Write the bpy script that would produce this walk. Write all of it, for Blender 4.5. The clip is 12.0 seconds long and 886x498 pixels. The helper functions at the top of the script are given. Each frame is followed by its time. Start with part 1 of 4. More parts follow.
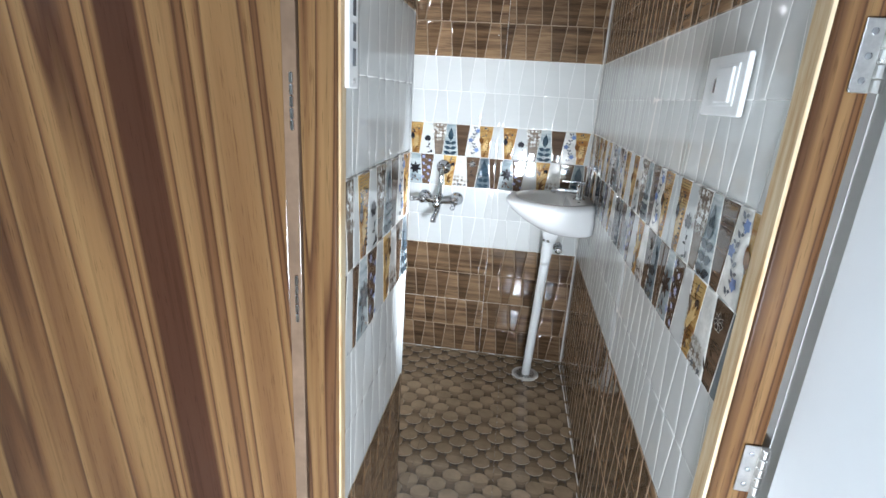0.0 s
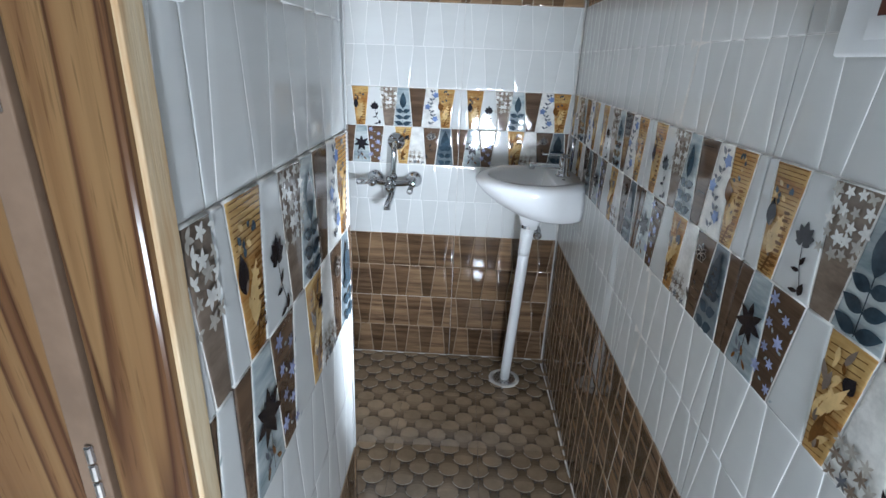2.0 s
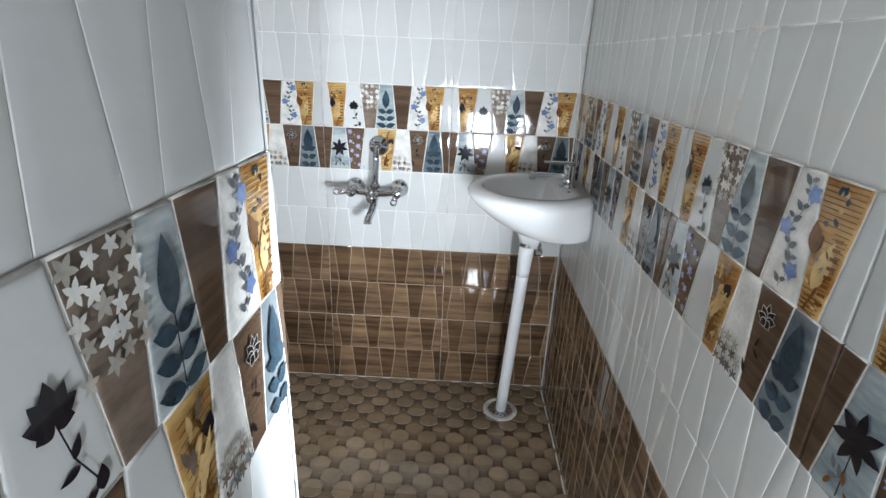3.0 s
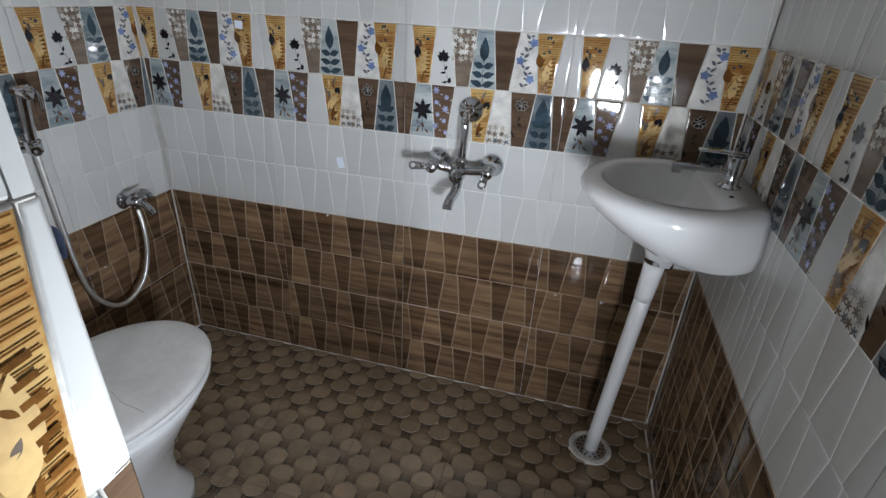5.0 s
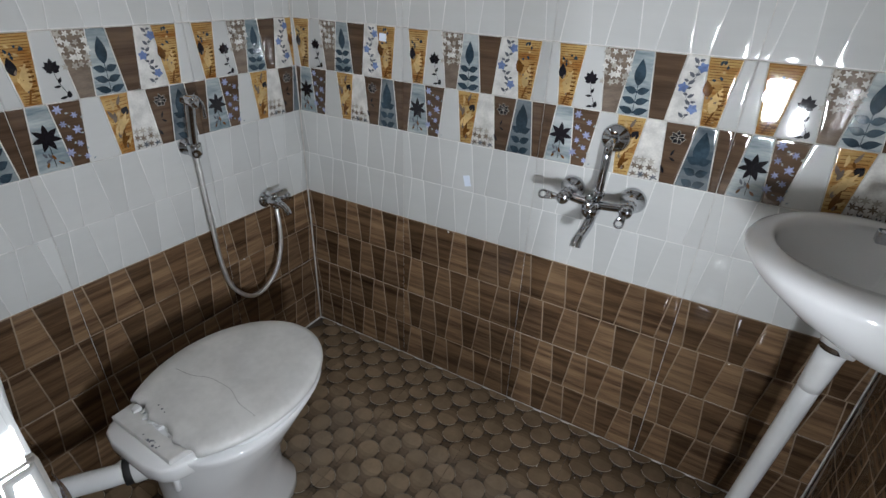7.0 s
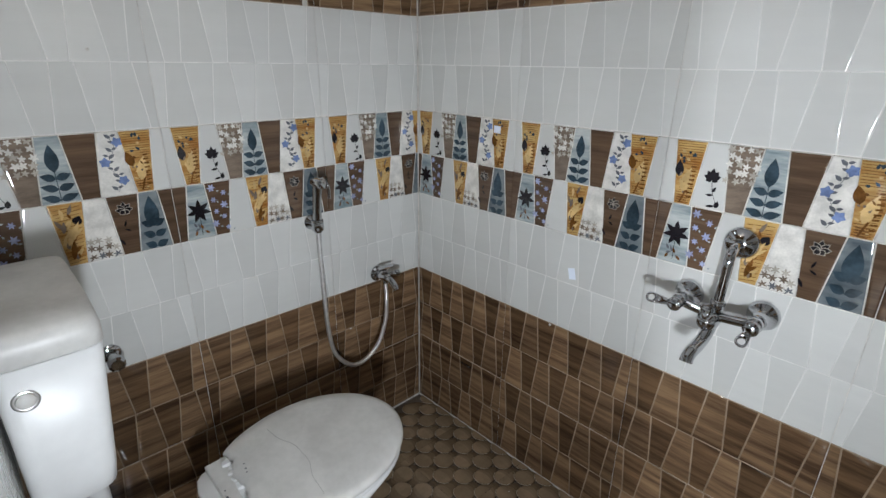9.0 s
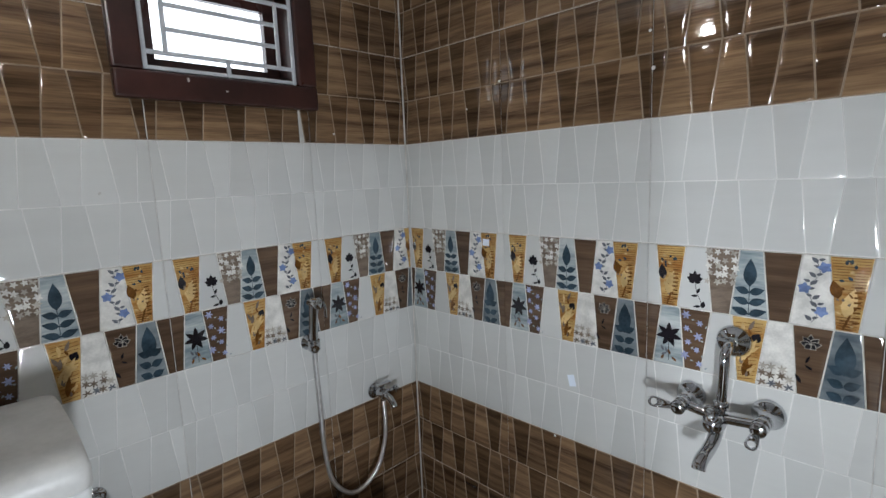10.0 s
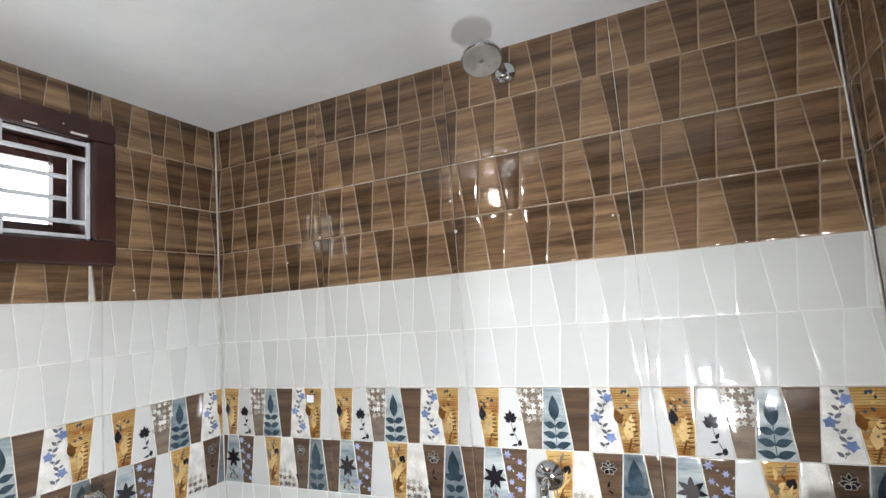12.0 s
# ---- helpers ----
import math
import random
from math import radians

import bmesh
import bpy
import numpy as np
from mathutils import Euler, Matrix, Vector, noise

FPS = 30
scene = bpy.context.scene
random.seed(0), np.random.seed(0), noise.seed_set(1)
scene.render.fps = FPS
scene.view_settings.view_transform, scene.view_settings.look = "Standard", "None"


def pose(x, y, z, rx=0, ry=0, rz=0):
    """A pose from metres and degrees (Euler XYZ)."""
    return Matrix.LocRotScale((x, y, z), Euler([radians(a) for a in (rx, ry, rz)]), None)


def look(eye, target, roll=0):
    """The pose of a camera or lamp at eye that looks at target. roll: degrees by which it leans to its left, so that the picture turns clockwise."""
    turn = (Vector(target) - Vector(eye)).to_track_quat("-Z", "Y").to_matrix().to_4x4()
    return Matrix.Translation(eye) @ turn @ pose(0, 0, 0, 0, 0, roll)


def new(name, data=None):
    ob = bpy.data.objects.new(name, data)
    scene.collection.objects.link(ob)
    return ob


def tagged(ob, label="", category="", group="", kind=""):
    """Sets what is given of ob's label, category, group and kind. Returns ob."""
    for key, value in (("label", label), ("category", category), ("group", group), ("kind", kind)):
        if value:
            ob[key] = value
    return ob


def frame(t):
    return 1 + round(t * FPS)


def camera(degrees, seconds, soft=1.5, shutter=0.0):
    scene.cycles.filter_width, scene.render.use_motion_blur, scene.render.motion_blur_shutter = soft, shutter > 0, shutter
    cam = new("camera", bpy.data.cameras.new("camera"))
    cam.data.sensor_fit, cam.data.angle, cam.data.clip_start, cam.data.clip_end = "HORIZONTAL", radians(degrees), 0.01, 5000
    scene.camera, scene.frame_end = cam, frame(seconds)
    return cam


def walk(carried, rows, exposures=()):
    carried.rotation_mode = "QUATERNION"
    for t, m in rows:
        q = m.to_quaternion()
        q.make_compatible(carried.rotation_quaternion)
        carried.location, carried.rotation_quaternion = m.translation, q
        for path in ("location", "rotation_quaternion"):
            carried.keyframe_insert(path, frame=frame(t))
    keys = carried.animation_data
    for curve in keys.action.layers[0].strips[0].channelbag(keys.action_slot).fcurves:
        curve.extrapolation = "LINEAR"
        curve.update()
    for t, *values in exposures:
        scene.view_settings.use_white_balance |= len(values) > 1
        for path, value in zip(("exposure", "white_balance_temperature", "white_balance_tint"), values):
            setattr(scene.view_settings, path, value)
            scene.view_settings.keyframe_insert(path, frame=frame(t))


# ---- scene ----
cam = camera(83.4, 12.0)
EXPOSURES = [(0.0, 0.56, 5800, 7), (1.0, 0.32, 5700, 7), (1.5, 0.14, 5650, 7), (2.0, 0.14, 5550, 7), (2.5, 0.46, 5750, 7), (4.5, -0.72, 6000, 10), (5.5, -0.30, 6000, 10), (6.5, -0.46, 6050, 10), (7.0, -0.46, 6100, 10), (7.5, -0.38, 6200, 10), (9.5, -0.26, 6150, 9), (10.0, -0.50, 6100, 9), (10.5, -0.14, 6100, 9), (11.0, 0.28, 6250, 10), (12.0, 0.48, 6350, 10)]
PATH = [
    (0, (1.411, -2.436, 1.329), (1.175, -0.54, 0.738), 3.6),
    (0.5, (1.439, -2.367, 1.322), (1.234, -0.477, 0.701), 3.1),
    (1, (1.419, -2.254, 1.304), (1.196, -0.385, 0.628), 2.5),
    (1.5, (1.373, -2.108, 1.31), (1.221, -0.243, 0.604), 2.1),
    (2, (1.346, -2.022, 1.304), (1.296, -0.153, 0.594), 2.3),
    (2.5, (1.358, -1.904, 1.305), (1.34, -0.035, 0.594), 2.3),
    (4.5, (1.387, -1.466, 1.274), (1.062, 0.311, 0.413), 3.1),
    (5, (1.371, -1.395, 1.277), (0.944, 0.333, 0.364), 3.0),
    (5.5, (1.348, -1.343, 1.283), (0.874, 0.361, 0.349), 3.4),
    (6, (1.334, -1.309, 1.295), (0.722, 0.344, 0.35), 3.2),
    (6.5, (1.331, -1.292, 1.318), (0.551, 0.281, 0.359), 1.9),
    (7, (1.323, -1.285, 1.329), (0.464, 0.246, 0.371), 2.3),
    (7.5, (1.323, -1.245, 1.333), (0.334, 0.231, 0.417), 3.0),
    (9.5, (1.385, -1.199, 1.368), (-0.044, 0.089, 0.821), 0.1),
    (10, (1.388, -1.216, 1.385), (-0.01, 0.183, 1.093), -2.3),
    (10.5, (1.391, -1.225, 1.412), (0.123, 0.32, 1.358), -3.7),
    (11, (1.4, -1.228, 1.424), (0.318, 0.448, 1.571), -4.5),
    (11.5, (1.406, -1.226, 1.425), (0.456, 0.517, 1.666), -4.8),
    (12, (1.406, -1.237, 1.422), (0.592, 0.576, 1.641), -4.5),
]
walk(cam, [(t, look(eye, target, roll)) for t, eye, target, roll in PATH], EXPOSURES)

# ---- light ----
W, ZC, YS, XC = 1.776, 2.092, -1.257, 1.173   # right wall at the back, ceiling, alcove wall, corridor wall
WD = 1.757   # right wall at the door: it runs slightly inwards

world = bpy.data.worlds.new("sky")
scene.world = world
world.use_nodes = True
wn = world.node_tree
sky = wn.nodes.new("ShaderNodeTexSky")
sky.sky_type, sky.sun_disc = "NISHITA", False
sky.sun_elevation, sky.sun_rotation = radians(42), radians(200)
wn.nodes["Background"].inputs["Strength"].default_value = 0.12
wn.links.new(sky.outputs["Color"], wn.nodes["Background"].inputs["Color"])


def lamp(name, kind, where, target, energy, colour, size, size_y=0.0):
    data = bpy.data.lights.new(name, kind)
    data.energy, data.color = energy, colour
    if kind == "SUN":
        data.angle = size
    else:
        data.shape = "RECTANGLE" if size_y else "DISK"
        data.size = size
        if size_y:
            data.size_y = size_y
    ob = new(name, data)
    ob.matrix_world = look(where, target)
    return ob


sun = lamp("sun", "SUN", (3, 6, 8), (0, 0, 0), 3.0, (1.0, 0.95, 0.88), radians(0.5))
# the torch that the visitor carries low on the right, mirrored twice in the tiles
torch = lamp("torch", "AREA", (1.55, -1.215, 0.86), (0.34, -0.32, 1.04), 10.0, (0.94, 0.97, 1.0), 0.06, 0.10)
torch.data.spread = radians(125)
# added fill in the unseen hall, for the white door and right jamb
hall_fill = lamp("hall_fill", "AREA", (-0.80, -2.9, 2.15), (1.7, -2.2, 0.8), 17.0, (0.86, 0.94, 1.0), 1.0, 0.9)
# added copy of the carried torch at its earlier place, mirrored in the border tiles
hall_torch_copy = lamp("hall_torch_copy", "AREA", (1.54, -3.2, 0.62), (1.44, -0.6, 0.62), 36.0, (0.96, 0.98, 1.0), 0.16, 0.28)


# ---- helpers of the scene ----
def link_mesh(name, bm, mats, parent=None, smooth=False, label=""):
    me = bpy.data.meshes.new(name)
    bm.normal_update()
    bm.to_mesh(me)
    bm.free()
    for m in (mats if isinstance(mats, (list, tuple)) else [mats]):
        me.materials.append(m)
    if smooth:
        for p in me.polygons:
            p.use_smooth = True
    ob = new(name, me)
    if parent is not None:
        ob.parent = parent
    if label:
        ob["label"] = label
    return ob


def part(name, bm, material, parent, label="", smooth=False):
    return link_mesh(name, bm, material, parent, smooth, label)


def empty(name, x=0.0, y=0.0, z=0.0):
    ob = new(name)
    ob.empty_display_size = 0.05
    ob.matrix_world = Matrix.Translation((x, y, z))
    return ob


def box(bm, a, b, bevel=0.0, seg=2):
    """A box from corner a to corner b added to bm."""
    lo, hi = [min(p, q) for p, q in zip(a, b)], [max(p, q) for p, q in zip(a, b)]
    m = Matrix.LocRotScale([(p + q) / 2 for p, q in zip(lo, hi)], None, [q - p for p, q in zip(lo, hi)])
    made = bmesh.ops.create_cube(bm, size=1.0, matrix=m)
    if bevel:
        edges = {e for v in made["verts"] for e in v.link_edges}
        bmesh.ops.bevel(bm, geom=list(edges), offset=bevel, segments=seg, profile=0.5, affect="EDGES")
    return bm


def boxes(*pairs, bevel=0.0, seg=2):
    bm = bmesh.new()
    for a, b in pairs:
        box(bm, a, b, bevel, seg)
    return bm


def loft(rings, cap_start=True, cap_end=True, closed=False):
    """A skin over rings of equally many points."""
    bm = bmesh.new()
    rows = [[bm.verts.new(p) for p in ring] for ring in rings]
    n = len(rows[0])
    pairs = list(zip(rows, rows[1:])) + ([(rows[-1], rows[0])] if closed else [])
    for r0, r1 in pairs:
        for i in range(n):
            bm.faces.new((r0[i], r0[(i + 1) % n], r1[(i + 1) % n], r1[i]))
    if cap_start and not closed:
        bm.faces.new(list(reversed(rows[0])))
    if cap_end and not closed:
        bm.faces.new(rows[-1])
    bmesh.ops.recalc_face_normals(bm, faces=bm.faces)
    return bm


def lathe(profile, origin, axis=(0, 0, 1), n=24):
    """A turned body: profile rows of (radius, height along the axis)."""
    rot = Vector((0, 0, 1)).rotation_difference(Vector(axis)).to_matrix()
    o = Vector(origin)
    return loft([[o + rot @ Vector((max(r, 1e-4) * math.cos(2 * math.pi * i / n), max(r, 1e-4) * math.sin(2 * math.pi * i / n), h))
                  for i in range(n)] for r, h in profile])


def smooth_path(points, steps=8):
    """Catmull-Rom through the points."""
    pts = [Vector(p) for p in points]
    pts = [2 * pts[0] - pts[1]] + pts + [2 * pts[-1] - pts[-2]]
    out = []
    for a, b, c, d in zip(pts, pts[1:], pts[2:], pts[3:]):
        for k in range(steps):
            t = k / steps
            out.append(0.5 * (2 * b + (c - a) * t + (2 * a - 5 * b + 4 * c - d) * t * t + (3 * b - a - 3 * c + d) * t ** 3))
    return out + [pts[-2]]


def tube(points, radius, n=14, steps=8, radii=None):
    path = smooth_path(points, steps) if steps else [Vector(p) for p in points]
    rings, side = [], None
    for i, p in enumerate(path):
        d = (path[min(i + 1, len(path) - 1)] - path[max(i - 1, 0)]).normalized()
        if side is None:
            side = d.orthogonal().normalized()
        side = (side - d * side.dot(d)).normalized()
        up = d.cross(side)
        r = radius if radii is None else radii[0] + (radii[1] - radii[0]) * i / (len(path) - 1)
        rings.append([p + r * (math.cos(2 * math.pi * k / n) * side + math.sin(2 * math.pi * k / n) * up) for k in range(n)])
    return loft(rings)


# ---- materials ----
def material(name, colour, rough=0.5, metal=0.0, vary=0.12, scale=6.0, stretch=(1, 1, 1), bump=0.0, bump_scale=60.0, second=None, rand=0.0, coat=0.0, spec=0.5, detail=6.0):
    """Principled surface with two scales of variation; second: the colour that the grain goes to; rand: value change from piece to piece."""
    m = bpy.data.materials.new(name)
    m.use_nodes = True
    nt = m.node_tree
    N, L = nt.nodes, nt.links
    bs = N["Principled BSDF"]
    bs.inputs["Roughness"].default_value, bs.inputs["Metallic"].default_value = rough, metal
    bs.inputs["Specular IOR Level"].default_value = spec
    bs.inputs["Coat Weight"].default_value = coat
    bs.inputs["Coat Roughness"].default_value = 0.04
    tc, mp = N.new("ShaderNodeTexCoord"), N.new("ShaderNodeMapping")
    L.new(tc.outputs["Object"], mp.inputs["Vector"])
    mp.inputs["Scale"].default_value = stretch
    info = N.new("ShaderNodeObjectInfo")
    off = N.new("ShaderNodeVectorMath")
    off.operation = "SCALE"
    L.new(info.outputs["Random"], off.inputs["Scale"])
    off.inputs[0].default_value = (7.3, 3.1, 5.7)
    L.new(off.outputs["Vector"], mp.inputs["Location"])
    n1, n2 = N.new("ShaderNodeTexNoise"), N.new("ShaderNodeTexNoise")
    for nn, s, d in ((n1, scale, detail), (n2, scale * 7, 4.0)):
        nn.inputs["Scale"].default_value, nn.inputs["Detail"].default_value = s, d
        L.new(mp.outputs["Vector"], nn.inputs["Vector"])
    mix = N.new("ShaderNodeMix")
    mix.data_type = "RGBA"
    c2 = second or tuple(min(1, c * (1 - 2 * vary)) for c in colour)
    mix.inputs["A"].default_value, mix.inputs["B"].default_value = (*colour, 1), (*c2, 1)
    add = N.new("ShaderNodeMath")
    add.operation = "MULTIPLY_ADD"
    L.new(n2.outputs["Fac"], add.inputs[0])
    add.inputs[1].default_value = 0.35
    L.new(n1.outputs["Fac"], add.inputs[2])
    rm = N.new("ShaderNodeMapRange")
    rm.inputs["From Min"].default_value, rm.inputs["From Max"].default_value = 0.50, 0.85
    L.new(add.outputs["Value"], rm.inputs["Value"])
    L.new(rm.outputs["Result"], mix.inputs["Factor"])
    out = mix.outputs["Result"]
    if rand:
        hsv = N.new("ShaderNodeHueSaturation")
        mr = N.new("ShaderNodeMapRange")
        mr.inputs["To Min"].default_value, mr.inputs["To Max"].default_value = 1 - rand, 1 + rand
        geo = N.new("ShaderNodeNewGeometry")
        sm = N.new("ShaderNodeMath")
        sm.operation = "ADD"
        L.new(info.outputs["Random"], sm.inputs[0])
        L.new(geo.outputs["Random Per Island"], sm.inputs[1])
        fr = N.new("ShaderNodeMath")
        fr.operation = "FRACT"
        L.new(sm.outputs["Value"], fr.inputs[0])
        L.new(fr.outputs["Value"], mr.inputs["Value"])
        L.new(mr.outputs["Result"], hsv.inputs["Value"])
        L.new(out, hsv.inputs["Color"])
        out = hsv.outputs["Color"]
    L.new(out, bs.inputs["Base Color"])
    rr = N.new("ShaderNodeMapRange")
    rr.inputs["To Min"].default_value, rr.inputs["To Max"].default_value = rough * 0.7, min(1, rough * 1.5)
    L.new(n1.outputs["Fac"], rr.inputs["Value"])
    L.new(rr.outputs["Result"], bs.inputs["Roughness"])
    if bump:
        bp, nb = N.new("ShaderNodeBump"), N.new("ShaderNodeTexNoise")
        nb.inputs["Scale"].default_value, nb.inputs["Detail"].default_value = bump_scale, 3.0
        L.new(mp.outputs["Vector"], nb.inputs["Vector"])
        bp.inputs["Strength"].default_value, bp.inputs["Distance"].default_value = bump, 0.002
        L.new(nb.outputs["Fac"], bp.inputs["Height"])
        L.new(bp.outputs["Normal"], bs.inputs["Normal"])
    return m


def glow(name, colour, strength):
    m = bpy.data.materials.new(name)
    m.use_nodes = True
    bs = m.node_tree.nodes["Principled BSDF"]
    bs.inputs["Base Color"].default_value = (*colour, 1)
    bs.inputs["Emission Color"].default_value, bs.inputs["Emission Strength"].default_value = (*colour, 1), strength
    return m


HORIZ = (0.8, 15, 1)
# random tone per wedge also stands in for shading of the embossed facets
M_WHITE = material("white_glaze", (0.570, 0.574, 0.556), 0.04, vary=0.03, scale=1.5, stretch=(1, 6, 1), rand=0.07, bump=0.05, bump_scale=12)
M_WOOD_D = material("dark_wood_print", (0.150, 0.090, 0.047), 0.04, scale=3, stretch=HORIZ, second=(0.042, 0.024, 0.014), rand=0.25, bump=0.05, bump_scale=10)
M_WOOD_L = material("light_wood_print", (0.255, 0.163, 0.090), 0.04, scale=3, stretch=HORIZ, second=(0.075, 0.043, 0.025), rand=0.2, bump=0.05, bump_scale=10)
M_LINE = material("pale_groove_print", (0.345, 0.26, 0.182), 0.05, vary=0.15, scale=12)
# highlight painted into the wedge edges: paler than the glaze, as if catching the lamp
M_WHITE_EDGE = material("white_groove_highlight", (0.76, 0.755, 0.73), 0.06, vary=0.05, scale=10)
M_GROUT = material("cream_grout", (0.74, 0.71, 0.66), 0.8, vary=0.2, scale=20, bump=0.3)
M_WOOD_B = material("border_wood_print", (0.125, 0.080, 0.050), 0.04, scale=3, stretch=HORIZ, second=(0.062, 0.038, 0.024), rand=0.1)
M_GOLD = material("gold_print", (0.55, 0.37, 0.14), 0.04, scale=9, stretch=(0.8, 5, 1), second=(0.30, 0.13, 0.03), rand=0.05)
M_GOLD_D = material("gold_print_brown", (0.20, 0.085, 0.02), 0.04, vary=0.3, scale=30)
M_GOLD_P = material("gold_print_pale", (0.72, 0.50, 0.22), 0.04, vary=0.2, scale=20)
M_INK = material("black_print", (0.018, 0.016, 0.02), 0.04, vary=0.2)
M_LILAC = material("lilac_flower_print", (0.42, 0.46, 0.70), 0.04, vary=0.25, scale=30)
M_BEIGE = material("beige_flower_print", (0.50, 0.46, 0.40), 0.04, vary=0.2, scale=30)
M_BLUE = material("blue_flower_print", (0.22, 0.30, 0.55), 0.04, vary=0.25, scale=30)
M_SLATE = material("slate_leaf_print", (0.045, 0.075, 0.10), 0.04, vary=0.3, scale=20)
M_GREY = material("grey_wash_print", (0.50, 0.53, 0.52), 0.04, scale=5, stretch=(1, 5, 1), second=(0.17, 0.22, 0.24), rand=0.06)
M_GREY_D = material("dark_grey_wash_print", (0.24, 0.27, 0.28), 0.04, scale=5, stretch=(1, 2, 1), second=(0.075, 0.095, 0.11), rand=0.06)
M_LILY = material("lily_print", (0.78, 0.76, 0.71), 0.04, vary=0.15, scale=30)
M_TAUPE = material("taupe_print", (0.22, 0.17, 0.13), 0.04, vary=0.2, scale=15, stretch=(1, 3, 1))
M_STEM = material("grey_stem_print", (0.16, 0.17, 0.19), 0.04, vary=0.2)
M_CEIL = material("ceiling_paint", (0.74, 0.75, 0.75), 0.85, vary=0.05, scale=2.5, bump=0.15, bump_scale=40)
M_HALL = material("hall_paint", (0.68, 0.68, 0.66), 0.8, vary=0.05, scale=2)
M_HALLFLOOR = material("hall_floor_tile", (0.55, 0.50, 0.44), 0.6, vary=0.1, scale=4)
M_FLOOR = material("floor_base_glaze", (0.085, 0.064, 0.045), 0.45, scale=7, second=(0.035, 0.025, 0.017), rand=0.1, bump=0.08)
# scale tones: glaze colour plus painted shade, stepping down towards the root
M_SCALES = [material("floor_scale_shaded_glaze", (c, c * 0.72, c * 0.455), 0.12, scale=14, second=(c * 0.75, c * 0.54, c * 0.34), rand=0.12, bump=0.06) for c in (0.125, 0.165, 0.205, 0.245, 0.285)]
# root of each scale: darker glaze with the shade under its neighbours painted in
M_SCALE_D = material("floor_scale_root_shade", (0.090, 0.066, 0.044), 0.16, scale=14, second=(0.052, 0.038, 0.026), rand=0.2, bump=0.06)
M_RIM = material("floor_scale_rim", (0.58, 0.50, 0.38), 0.2, vary=0.15, scale=20)
M_CERAMIC = material("white_ceramic", (0.78, 0.78, 0.775), 0.10, vary=0.02, scale=3, coat=0.3)
M_DUSTY = material("dusty_white_plastic", (0.66, 0.65, 0.625), 0.35, vary=0.10, scale=9, bump=0.08, bump_scale=80)
M_PLASTIC = material("white_plastic", (0.79, 0.795, 0.79), 0.3, vary=0.04)
M_CHROME = material("chrome", (0.55, 0.56, 0.58), 0.045, metal=1.0, vary=0.03)
M_STEEL = material("brushed_steel", (0.70, 0.69, 0.67), 0.28, metal=1.0, vary=0.12, scale=40)
M_DARK = material("hole_shade_and_rubber", (0.012, 0.012, 0.012), 0.6)
M_FRAME = material("brown_painted_wood", (0.055, 0.022, 0.018), 0.28, scale=6, second=(0.028, 0.012, 0.010), bump=0.2, bump_scale=50)
M_GRILLE = material("white_painted_iron", (0.55, 0.57, 0.60), 0.4, vary=0.12, scale=20)
M_WHITE_DOOR = material("white_laminate", (0.74, 0.77, 0.80), 0.35, vary=0.03, scale=2)
M_RAW = material("raw_pale_wood", (0.60, 0.49, 0.32), 0.6, scale=8, stretch=(9, 9, 0.7), second=(0.42, 0.26, 0.12), bump=0.2)
M_TAPE = material("pale_edging_strip", (0.20, 0.135, 0.090), 0.12, vary=0.15, scale=10)
M_HOSE = material("bright_steel_braid", (0.78, 0.77, 0.75), 0.34, metal=0.85, vary=0.1, scale=60)
M_PAPER = material("blue_white_paper", (0.80, 0.86, 0.95), 0.35, vary=0.04)
M_CRACK = material("grey_crack", (0.30, 0.29, 0.28), 0.6, vary=0.2)
M_BULB = glow("lit_bulb", (1.0, 0.97, 0.92), 215.0)
M_SKYGLOW = glow("white_sky", (0.95, 0.97, 1.0), 3.6)


